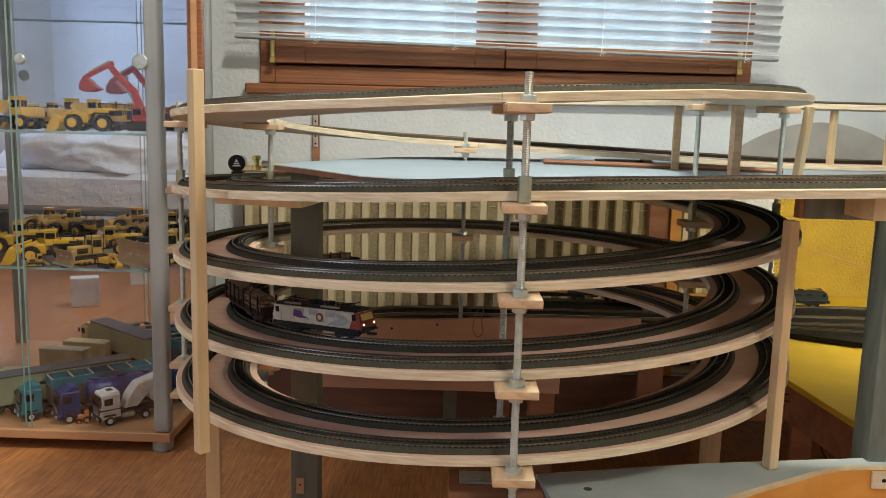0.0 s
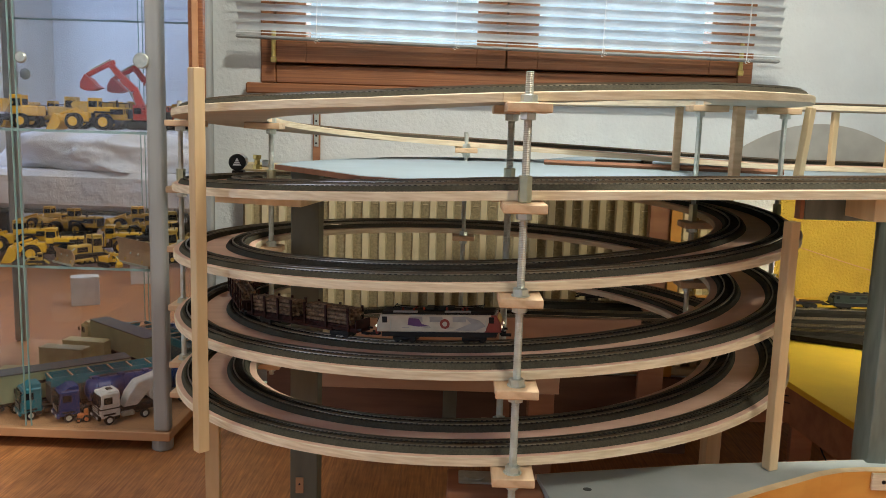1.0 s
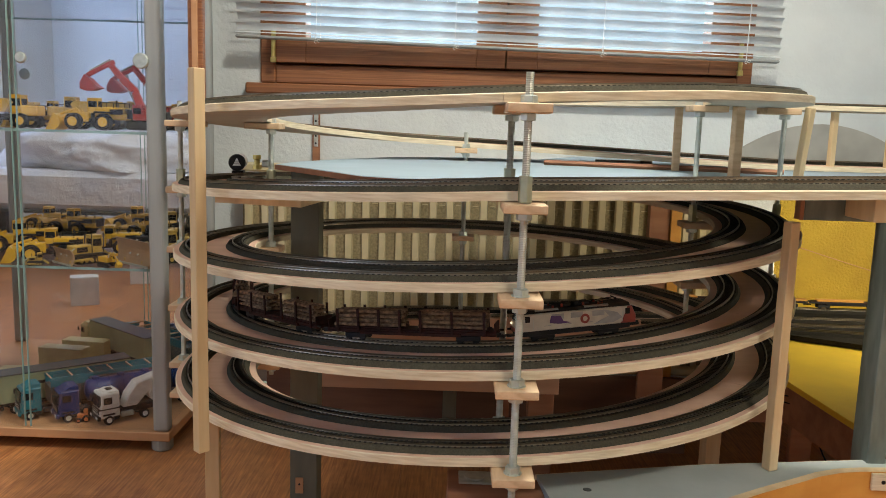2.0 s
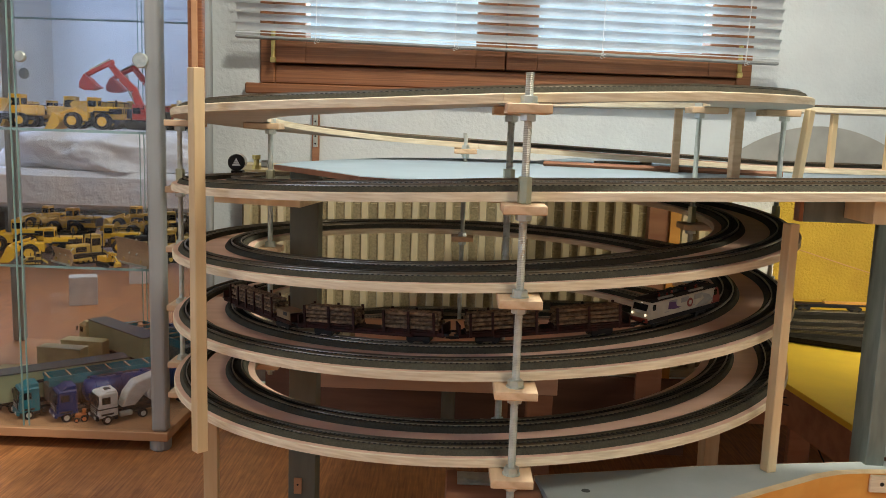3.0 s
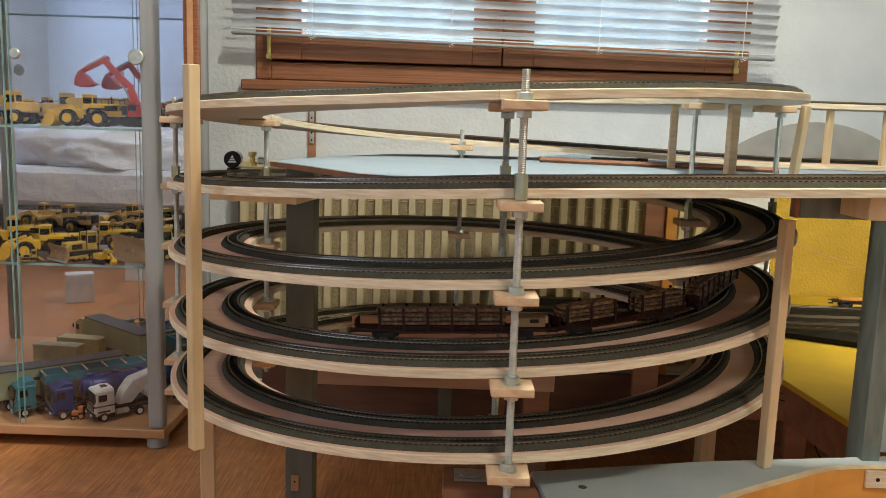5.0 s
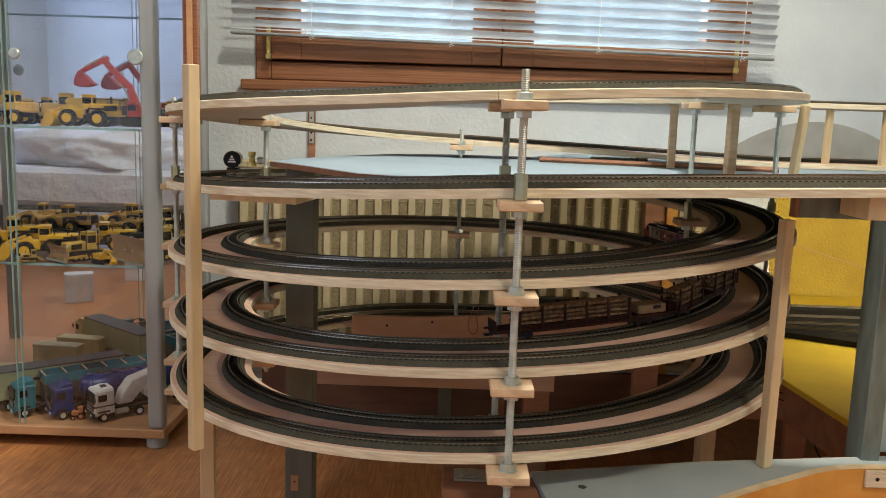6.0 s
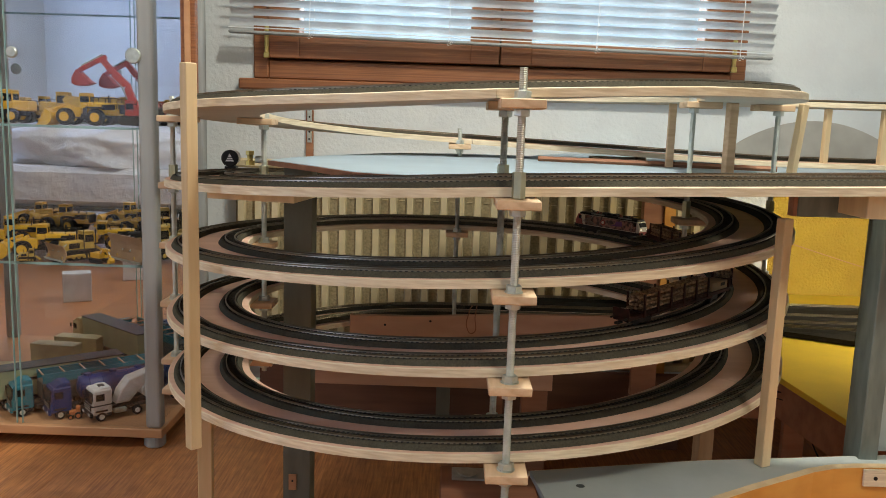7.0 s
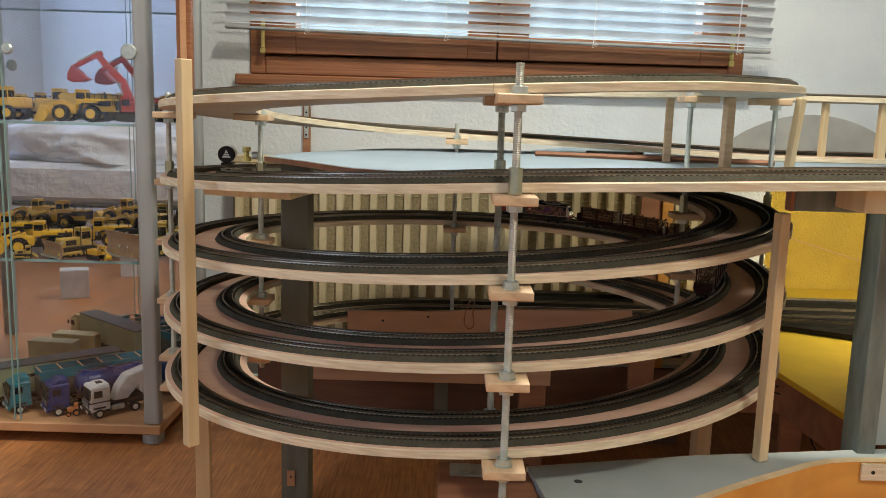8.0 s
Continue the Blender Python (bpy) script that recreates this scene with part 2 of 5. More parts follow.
# ---- window ----
def make_window():
    w = thing("window_1", "brown stained wooden double casement window", "window", kind="structure")
    y0, y1 = WALL_Y - 0.012, WALL_Y + 0.07
    part("window_frame", span(WX0, WX0 + 0.045, y0, y1, WZ0, WZ1, 0.004), WINDOW_WOOD, w)
    part("window_frame", span(WX1 - 0.045, WX1, y0, y1, WZ0, WZ1, 0.004), WINDOW_WOOD, w)
    part("window_frame", span(WX0 + 0.045, WX1 - 0.045, y0, y1, WZ1 - 0.05, WZ1, 0.004), WINDOW_WOOD, w)
    part("window_frame", span(WX0 + 0.045, WX1 - 0.045, y0, y1, WZ0, WZ0 + 0.055, 0.004), WINDOW_WOOD, w)
    for x0, x1 in ((WX0 + 0.05, 0.083), (0.087, WX1 - 0.05)):
        sash = part("sash", span(x0, x0 + 0.09, y0 - 0.022, y1 - 0.02, WZ0 + 0.06, WZ1 - 0.055, 0.002), WINDOW_WOOD, w)
        part("sash_stile", span(x1 - 0.085, x1, y0 - 0.022, y1 - 0.02, WZ0 + 0.06, WZ1 - 0.055, 0.002), WINDOW_WOOD, sash)
        part("sash_rail", span(x0 + 0.09, x1 - 0.085, y0 - 0.021, y1 - 0.02, WZ0 + 0.06, WZ0 + 0.125, 0.002), WINDOW_WOOD, sash)
        part("sash_rail", span(x0 + 0.09, x1 - 0.085, y0 - 0.021, y1 - 0.02, WZ1 - 0.13, WZ1 - 0.055, 0.002), WINDOW_WOOD, sash)
        pn = part("pane", span(x0 + 0.088, x1 - 0.083, y0 + 0.02, y0 + 0.024, WZ0 + 0.123, WZ1 - 0.128), WINDOW_GLASS, sash)
        pn.visible_shadow = False
    part("frame_stop", span(WX0 + 0.04, WX1 - 0.04, y1 - 0.018, y1 + 0.004, WZ0 + 0.04, WZ0 + 0.085), WINDOW_WOOD, w)
    part("frame_stop", span(WX0 + 0.04, WX0 + 0.075, y1 - 0.0175, y1 + 0.004, WZ0 + 0.086, WZ1 - 0.04), WINDOW_WOOD, w)
    part("frame_stop", span(WX1 - 0.075, WX1 - 0.04, y1 - 0.0175, y1 + 0.004, WZ0 + 0.086, WZ1 - 0.04), WINDOW_WOOD, w)
    part("meeting_strip", span(0.060, 0.110, y1 - 0.0175, y1 + 0.003, WZ0 + 0.086, WZ1 - 0.04), WINDOW_WOOD, w)
    for x in (WX0 + 0.046, WX1 - 0.047):
        hinge = part("hinge", rod_between((x, y0 - 0.03, WZ0 + 0.075), (x, y0 - 0.03, WZ0 + 0.15), 0.0065), BRASS, w, "old brass hinge barrel")
        part("hinge_pin", box(0.016, 0.016, 0.016, pose(x, y0 - 0.03, WZ0 + 0.066), 0.002), BRASS, hinge)
    part("window_sill", span(WX0 - 0.04, WX1 + 0.02, WALL_Y - 0.035, WALL_Y + 0.1, WZ0 - 0.032, WZ0 - 0.001, 0.004), WINDOW_WOOD, w)


make_window()


def make_blind():
    y, w0, w1, tilt = WALL_Y - 0.075, -0.70, 0.865, -1.05
    b = thing("venetian_blind", "half-lowered pale aluminium venetian blind hanging slightly askew", "blind", pose((w0 + w1) / 2, y, 1.043, 0, -tilt, 0))
    n, L = 34, w1 - w0
    slat_bm = bmesh.new()
    prof = [(-0.0125, 0.0), (-0.006, 0.0022), (0.0, 0.003), (0.006, 0.0022), (0.0125, 0.0), (0.006, 0.0016), (0.0, 0.0024), (-0.006, 0.0016)]
    path = [(Vector((-L / 2, 0, 0)), Vector((0, -1, 0))), (Vector((L / 2, 0, 0)), Vector((0, -1, 0)))]
    sweep(path, prof, slat_bm)
    first = part("slat", slat_bm, SLAT, b, at=pose(0, 0, 0.030, -48, 0, 0))
    for i in range(1, n):
        o = new("slat", first.data)
        o.parent, o.matrix_basis = b, pose(random.uniform(-0.004, 0.004), 0, 0.030 + 0.0275 * i, -48 + random.uniform(-2, 2), random.uniform(-0.08, 0.08), 0)
    lowest = new("slat", first.data)
    lowest.parent, lowest.matrix_basis = b, pose(0, 0, 0.012, 5, 0, 0)
    part("bottom_rail", box(L, 0.026, 0.009, pose(0, 0, 0.0), 0.003), ALU, b, "dull aluminium bottom rail")
    part("head_rail", box(L, 0.03, 0.03, pose(0, 0, 0.035 + 0.0275 * n + 0.02), 0.003), ALU, b)
    for x in (-0.545, -0.145, 0.278, 0.69):
        for dy in (-0.014, 0.014):
            part("cord", rod_between((x + dy * 0.3, dy, 0.0), (x + dy * 0.3, dy, 0.035 + 0.0275 * n), 0.0011, 6), WHITE, b, "thin white ladder cord")
        for k in range(2):
            s = 1 if k else -1
            bm = bmesh.new()
            ring = [Vector((x + 0.004 * s + 0.004 * math.cos(t), -0.015, -0.007 + 0.004 * math.sin(t) + 0.003 * k)) for t in np.linspace(0, 5.2, 9)]
            for p0, p1 in zip(ring, ring[1:]):
                rod_between(p0, p1, 0.0009, 5, bm)
            part("cord_loop", bm, WHITE, b, "knotted white cord loop")


make_blind()

# ---- radiator ----
def make_radiator():
    r = thing("radiator", "cream enamelled ribbed panel radiator on the wall", "radiator")
    x0, x1 = -0.6845, 0.77
    part("back_plate", span(x0, x1, WALL_Y - 0.075, WALL_Y - 0.06, 0.12, 0.665, 0.004), CREAM_SHADED, r)
    part("top_rail", span(x0, x1, WALL_Y - 0.092, WALL_Y - 0.05, 0.668, 0.695, 0.006), CREAM, r)
    part("bottom_rail", span(x0, x1, WALL_Y - 0.092, WALL_Y - 0.05, 0.09, 0.117, 0.006), CREAM, r)
    bm = prism([(-0.012, 0), (0.012, 0), (0.009, -0.016), (-0.009, -0.016)], 0.545)
    rib = part("rib", bm, CREAM, r, at=pose(x0 + 0.02, WALL_Y - 0.076, 0.12))
    slot = part("slot", box(0.017, 0.003, 0.0022, None), CREAM, r, at=pose(x0 + 0.046, WALL_Y - 0.0765, 0.585))
    n = int((x1 - x0 - 0.03) / 0.0499)
    for i in range(1, n + 1):
        for src, dx, z in ((rib, 0.02, 0.12), (slot, 0.046, 0.585)):
            if src is slot and i == n:
                continue
            o = new(src.name.split(".")[0], src.data)
            o.parent, o.matrix_basis = r, pose(x0 + dx + 0.0499 * i, WALL_Y - (0.076 if src is rib else 0.0765), z)
    for x in (-0.5, 0.6):
        part("bracket", span(x, x + 0.03, WALL_Y - 0.06, WALL_Y, 0.5, 0.54), CREAM, r)


make_radiator()

# ---- helix ----
RO, RI, EDGE_O, EDGE_I, THICK = 0.531, 0.4525, 0.560, 0.420, 0.0115
RISE, Z_MID, LEAN = 0.1134, 0.5151, 0.0202
TH0, TH1 = math.pi / 2 - 4 * math.pi, -math.pi / 2 + 4 * math.pi


def height(th, r):
    return Z_MID + RISE * (th + math.pi / 2) / (2 * math.pi) + LEAN * r * math.cos(th)


def helix_at(s, r):
    """Centre line of a lane of radius r: th between TH0 and TH1, straight beyond both ends (in radians of run)."""
    if s < TH0:
        d = (TH0 - s) * r
        return Vector((d, r, height(TH0, r) + 0.002 * min(d, 0.5))), Vector((0, 1, 0))
    if s > TH1:
        d = (s - TH1) * r
        return Vector((d, -r, height(TH1, r) + 0.034 * d)), Vector((0, -1, 0))
    return Vector((r * math.cos(s), r * math.sin(s), height(s, r))), Vector((math.cos(s), math.sin(s), 0))


def lane(s0, s1, r, step=0.035):
    n = max(2, int(abs(s1 - s0) / step))
    return [helix_at(s0 + (s1 - s0) * i / n, r) for i in range(n + 1)]


def board(parent, s0, s1, path=None, ri=EDGE_I, ro=EDGE_O):
    rm = (ri + ro) / 2
    h = (ro - ri) / 2
    pr = [(-h, -THICK), (h, -THICK), (h, -0.0012), (h - 0.0012, 0), (-h + 0.0012, 0), (-h, -0.0012)]
    return part("ramp_board", sweep(path or lane(s0, s1, rm), pr, mats=[2, 0, 0, 1, 0, 0]), [PLY, PLY_TOP, PLY_UNDER], parent)


ramp = thing("helix_ramp", "spiral plywood ramp of a model railway on threaded rods", "train ramp")
joints = [TH0] + [TH0 + 0.95 + k * math.pi for k in range(7)] + [TH1 + 1.9]
board(ramp, TH0 - 1.18, TH0 - 0.0006)
for u, v in zip(joints, joints[1:]):
    board(ramp, u + 0.0006, v - 0.0006)


def track(label, path, group="helix tracks", bed=ROADBED):
    t = thing("model_track", label, "model track", group=group)
    part("roadbed", sweep(path, [(-0.020, 0.0), (0.020, 0.0), (0.0155, 0.0068), (-0.0155, 0.0068)]), bed, t)
    for o in (-0.00825, 0.00825):
        part("rail", sweep(path, [(o - 0.001, 0.0068), (o + 0.001, 0.0068), (o + 0.0006, 0.0085), (o + 0.0009, 0.0104), (o - 0.0009, 0.0104), (o - 0.0006, 0.0085)]), RAIL, t, "thin nickel silver rail")
    verts, faces = [], []
    total, nxt, pts = 0.0, 0.0, []
    for (c0, n0), (c1, n1) in zip(path, path[1:]):
        L = (c1 - c0).length
        while nxt < total + L:
            f = (nxt - total) / L
            pts.append((c0.lerp(c1, f), n0.lerp(n1, f).normalized(), (c1 - c0).normalized()))
            nxt += 0.0075
        total += L
    for c, n, d in pts:
        i = len(verts)
        for z in (0.0066, 0.0076):
            for a, b in ((-0.0120, -0.0016), (0.0120, -0.0016), (0.0120, 0.0016), (-0.0120, 0.0016)):
                verts.append(c + n * a + d * b + Vector((0, 0, z)))
        faces += [(i + 4, i + 5, i + 6, i + 7), (i, i + 1, i + 5, i + 4), (i + 1, i + 2, i + 6, i + 5), (i + 2, i + 3, i + 7, i + 6), (i + 3, i, i + 4, i + 7)]
    me = bpy.data.meshes.new("sleeper_strip")
    me.from_pydata(verts, [], faces)
    me.materials.append(SLEEPER)
    ob = new("sleeper_strip", me)
    ob.parent = t
    tagged(ob, kind="stuff")
    return t


for r in (RO, RI):
    for k in range(4):
        a = TH0 + k * 2 * math.pi
        track("dark grey roadbed track on the spiral ramp", lane(a, min(a + 2 * math.pi, TH1), r, 0.03))
    track("roadbed track leading into the spiral, blackened for shade", lane(TH0 - 2.6 / r, TH0, r, 0.2), bed=YARD_BED_SHADED)
    track("dark roadbed track leaving the spiral", lane(TH1, TH1 + 0.95 / r, r, 0.1))

# upper loop, which climbs once round above the spiral
UP_Z = [(-3.0, 0.7505), (-1.43, 0.7505), (0.0, 0.780), (0.5, 0.791), (math.pi / 2, 0.826), (2.45, 0.842), (2.83, 0.850), (math.pi, 0.860), (3.65, 0.874), (4.17, 0.881), (3 * math.pi / 2, 0.882), (2 * math.pi, 0.888), (2 * math.pi + 1.4, 0.892)]


def upper_at(s, r):
    z = np.interp(s, [a for a, _ in UP_Z], [b for _, b in UP_Z])
    if s < 0:
        return Vector((-s * r, r, z)), Vector((0, 1, 0))
    if s > 2 * math.pi:
        return Vector(((s - 2 * math.pi) * r, r, z)), Vector((0, 1, 0))
    return Vector((r * math.cos(s + math.pi / 2), r * math.sin(s + math.pi / 2), z)), Vector((math.cos(s + math.pi / 2), math.sin(s + math.pi / 2), 0))


def upper_lane(s0, s1, r, n):
    return [upper_at(s0 + (s1 - s0) * i / n, r) for i in range(n + 1)]


loop = thing("upper_ramp", "plywood upper loop of the railway carried on posts and rods", "train ramp")
for a, b, n in ((-2.6, -0.001, 12), (0.001, math.pi, 60), (math.pi + 0.001, 2 * math.pi, 60), (2 * math.pi + 0.001, 2 * math.pi + 2.2, 12)):
    board(loop, 0, 0, upper_lane(a, b, 0.480, n), 0.400, EDGE_O)
track("dark roadbed track on the upper loop", upper_lane(-2.5, 2 * math.pi + 2.1, RO, 260), "upper tracks")

# ---- threaded rods with their wooden lugs ----
def rod_stand(x, y, z0, z1, levels, out, label, joints=()):
    """A threaded rod at x, y; a lug with nuts under the ramp at each level. out: angle of the lug's outward side."""
    t = thing("threaded_rod", label, "threaded rod", pose(x, y, 0, 0, 0, math.degrees(out)), group="threaded rods of the spiral")
    n = int((z1 - z0) / 0.0021)
    part("rod", lathe([(0.0051 if i % 2 else 0.0047, z0 + (z1 - z0) * i / (2 * n)) for i in range(2 * n + 1)], 10), ZINC, t)
    nut = None
    for z in levels:
        lug = part("lug", box(0.066, 0.053, 0.0115, pose(-0.012, 0, 0), 0.0012), BLOCK, t, "small pine lug", at=pose(0, 0, z - THICK - 0.0062))
        for dz in (-THICK - 0.0165, -THICK + 0.0045):
            if dz > -THICK and any(abs(z - THICK - j) < 0.004 for j in joints):
                continue
            if nut is None:
                bm = lathe([(0.0084, -0.0044), (0.0100, -0.0036), (0.0100, 0.0036), (0.0084, 0.0044)], 6)
                nut = part("nut", bm, ZINC, t)
                o = nut
            else:
                o = new("nut", nut.data)
                o.parent = t
            o.matrix_basis = pose(0, 0, z + dz, 0, 0, random.uniform(0, 60))
            w = part("washer", lathe([(0.0115, -0.0008), (0.0115, 0.0008)], 20), ZINC, t, at=pose(0, 0, z + dz + (0.0050 if dz < -THICK - 0.01 else -0.0045)))
    for z in joints:
        part("coupling_nut", lathe([(0.0078, 0), (0.0084, 0.001), (0.0084, 0.031), (0.0078, 0.032)], 6), PASSIVATED, t, "long hexagonal coupling nut", at=pose(0, 0, z, 0, 0, 12))
    return t


def tier_z(th, r):
    """Heights of the ramp over one direction."""
    out, a = [], th
    while a > TH0:
        a -= 2 * math.pi
    while a < TH1 + 0.01:
        if a >= TH0 - 0.01:
            out.append(height(a, r))
        a += 2 * math.pi
    return out


def up_z(th):
    return upper_at((th - math.pi / 2) % (2 * math.pi), 0.5)[0].z


for th, x, y in ((-math.pi / 2, 0.03, -0.575), (math.pi / 2, -0.03, 0.575), (math.pi, -0.575, 0.0), (0.0, 0.567, 0.03)):
    zs = tier_z(th, 0.56)
    top = up_z(th)
    low = 0.338 if th == -math.pi / 2 else (0.262 if th == math.pi else zs[0] - 0.05)
    rod_stand(x, y, low, top + 0.024, ([0.302] if th == math.pi else []) + zs + [top], th, "zinc-plated threaded rod with pine lugs outside the ramp", (zs[-1] - THICK + 0.0002,))
for th, x, y in ((-math.pi / 2, 0.022, -0.401), (math.pi / 2, -0.03, 0.401), (math.pi, -0.403, 0.0), (0.0, 0.398, 0.0)):
    zs = tier_z(th, 0.40)
    top = up_z(th)
    rod_stand(x, y, zs[0] - 0.04, top + (0.003 if th == -math.pi / 2 else 0.02), zs + [top], th + math.pi, "zinc-plated threaded rod with pine lugs inside the ramp", (zs[-1] - THICK + 0.0002,))

# ---- posts and table ----
def post(name, x, y, z0, z1, a, b, turn, material, label, category="post", lean=0.0):
    t = tagged(part(name, box(a, b, z1 - z0, pose(0, 0, (z1 - z0) / 2), 0.0012), material, at=pose(x, y, z0, 0, lean, 0) @ pose(0, 0, 0, 0, 0, turn)), label, category)
    return t


post("wooden_post", -0.408, -0.430, 0.343, 0.886, 0.0172, 0.0172, 46, PINE, "pale square pine post clamped to the ramp's edge")
post("wooden_post", 0.409, -0.432, 0.347, 0.703, 0.0162, 0.0162, 24, PINE, "pale square pine post standing on the grey shelf")
post("support_leg", -0.430, -0.300, 0.0, 0.372, 0.022, 0.03, 10, PINE, "pale pine leg under the lowest ramp", "leg")
post("support_leg", 0.500, 0.10, 0.0, 0.385, 0.032, 0.03, 10, PINE, "pine leg under the lowest ramp", "leg")


def table_leg(x, y, z1, a, b, label, paint=GREEN_GREY):
    t = thing("table_leg", label, "leg", pose(x, y, 0))
    part("leg_body", box(a, b, z1 - 0.012, pose(0, 0, 0.006 + (z1 - 0.004) / 2 - 0.002), 0.0015), paint, t)
    part("foot_pad", box(a * 0.9, b * 0.9, 0.0055, pose(0, 0, 0.00285)), BLACK, t)
    part("top_plate", box(a * 1.02, b * 1.02, 0.0045, pose(0, 0, z1 - 0.0025)), BROWN_WOOD, t)


table_leg(-0.347, 0.075, 0.7273, 0.056, 0.056, "dark grey-green painted square table leg")
table_leg(0.579, -0.372, 0.7273, 0.027, 0.05, "narrow scratched grey-green painted table leg", LEG_PAINT_LIT)

# upper table, its beam and block
top_pts = [(-0.392, -0.005), (-0.30, -0.13), (-0.20, -0.275), (-0.06, -0.345), (0.15, -0.36), (2.79, -0.372), (2.79, 0.93), (0.3, 0.93), (0.16, 0.62), (-0.06, 0.61), (-0.21, 0.50), (-0.305, 0.30), (-0.37, 0.12)]
tt = thing("tabletop", "pale blue painted plywood table top above the spiral", "table top")
part("tabletop_panel", prism(top_pts, 0.0105, m=pose(0, 0, 0.7275), bevel=0.001), LIGHT_BLUE, tt)
part("edging", prism([(x * 1.003 - 0.0015, y - 0.0015) for x, y in top_pts[:5]] + [(0.15, -0.350), (-0.055, -0.335), (-0.192, -0.267), (-0.292, -0.123), (-0.382, 0.0)], 0.009, m=pose(0, 0, 0.7278)), BROWN_WOOD, tt, "thin brown sawn edge")
beam = thing("support_beam", "dark grey-green painted beam under the upper table", "beam")
part("beam_body", span(0.4165, 1.55, -0.45, -0.432, 0.708, 0.7425, 0.001), LEG_PAINT_LIT, beam)
part("end_cap", span(0.4105, 0.4160, -0.45, -0.432, 0.708, 0.7425, 0.0005), BROWN_WOOD, beam, "reddish sawn end grain")
blk = thing("wooden_block", "pale sawn pine block screwed under the ramp", "wood block")
part("block_body", span(0.469, 0.72, -0.53, -0.452, 0.7155, 0.7455, 0.0008), PINE, blk)
part("screw", lathe([(0.004, 0), (0.004, 0.002), (0.001, 0.0005)], 10, m=pose(0.499, -0.530, 0.732, 90, 0, 0)), BLACK, blk, "dark screw hole")

# low shelf with its curved rim
curve = [(0.10, -0.68), (0.20, -0.612), (0.26, -0.572), (0.318, -0.533), (0.37, -0.500), (0.425, -0.468), (0.47, -0.441), (0.508, -0.425), (0.545, -0.418), (0.584, -0.415), (0.70, -0.412), (1.0, -0.41)]
shelf = thing("side_shelf", "blue-grey painted plywood shelf beside the spiral", "shelf")
part("shelf_panel", prism([(0.072, -0.478), (0.32, -0.422), (0.62, -0.376), (1.0, -0.32)] + curve[::-1], 0.012, m=pose(0, 0, 0.334)), BLUE_GREY, shelf)
part("sawn_edge", prism([(0.070, -0.4765), (0.32, -0.4205), (0.62, -0.3745), (0.62, -0.3758), (0.32, -0.4218), (0.072, -0.4778)], 0.0116, m=pose(0, 0, 0.3340)), PLY, shelf, "pale sawn plywood edge")
part("knot", lathe([(0.006, 0), (0.004, 0.0004)], 12, m=pose(0.135, -0.52, 0.3461)), T_SLATE, shelf, "dark filled knot")
rim = thing("shelf_rim", "orange varnished pine rim along the shelf's curved edge", "rim")
rp = []
for k, (x, y) in enumerate(curve):
    q0, q1 = curve[max(0, k - 1)], curve[min(len(curve) - 1, k + 1)]
    d = Vector((q1[0] - q0[0], q1[1] - q0[1], 0)).normalized()
    rp.append((Vector((x, y, 0.334)), Vector((d.y, -d.x, 0))))
part("rim_board", sweep(rp, [(0.0006, -0.085), (0.0110, -0.085), (0.0110, 0.0125), (0.0006, 0.0145)], mats=[0, 0, 1, 0]), [ORANGE_PINE, PINE], rim)
pl = part("angle_bracket", span(0.556, 0.606, -0.4335, -0.4285, 0.320, 0.3455, 0.001), PLY, rim, "pale angle bracket")
part("screw_hole", lathe([(0.003, 0), (0.003, 0.0006)], 12, m=pose(0.5725, -0.4336, 0.333, 90, 0, 0)), BLACK, pl)
tagged(part("lower_board", span(0.5935, 1.5, -0.365, -0.353, 0.347, 0.722, 0.001), BLUE_GREY), "blue-grey painted side panel under the table", "panel")
plinth = thing("rod_plinth", "brown stained wooden plinth carrying the front rod", "plinth")
part("plinth_body", span(-0.052, 0.078, -0.60, -0.45, 0.0, 0.338, 0.002), BROWN_WOOD, plinth)
part("steel_plate", span(-0.036, 0.02, -0.50, -0.462, 0.3385, 0.3415, 0.0008), ZINC, plinth, "dull steel plate")
part("washer", lathe([(0.014, 0), (0.014, 0.002)], 20, m=pose(-0.014, -0.482, 0.342)), ZINC, plinth)

# ---- hidden yard behind ----
yard = thing("yard_board", "yellow painted board of the hidden yard", "board")
part("board_top", prism([(0.585, 0.30), (0.628, 0.070), (0.652, -0.20), (0.70, -0.345), (2.75, -0.345), (2.75, 0.93), (0.585, 0.93)], 0.012, m=pose(0, 0, 0.318), bevel=0.001), YELLOW_FLAT, yard)
part("board_side", prism([(0.592, 0.29), (0.634, 0.066), (0.658, -0.20), (0.70, -0.34), (0.715, -0.335), (0.675, -0.19), (0.65, 0.07), (0.607, 0.29)], 0.075, m=pose(0, 0, 0.2425)), BROWN_WOOD, yard, "brown wooden apron")
# underlay and yard tracks take the blackened bed, shade included
tagged(part("track_mat", prism([(0.14, 0.62), (0.20, 0.575), (0.588, 0.575), (0.588, 0.44), (0.765, 0.388), (0.92, 0.305), (1.3, 0.19), (2.7, 0.12), (2.7, 0.72), (0.10, 0.70)], 0.0124, m=pose(0, 0, 0.3322), bevel=0.0005), YARD_BED_SHADED), "dark track underlay on the yellow yard board", "underlay")
track("dark roadbed track at the back of the hidden yard", [(Vector((x, 0.662, 0.3448)), Vector((0, 1, 0))) for x in np.linspace(0.11, 2.68, 24)], "yard tracks", YARD_BED_SHADED)
track("dark roadbed track branching off in the hidden yard", [(Vector((x, 0.425 - 0.11 * (x - 0.66) - 0.10 * (x - 0.66) ** 2, 0.3448)), Vector((0, 1, 0))) for x in np.linspace(0.70, 1.55, 24)], "yard tracks", YARD_BED_SHADED)
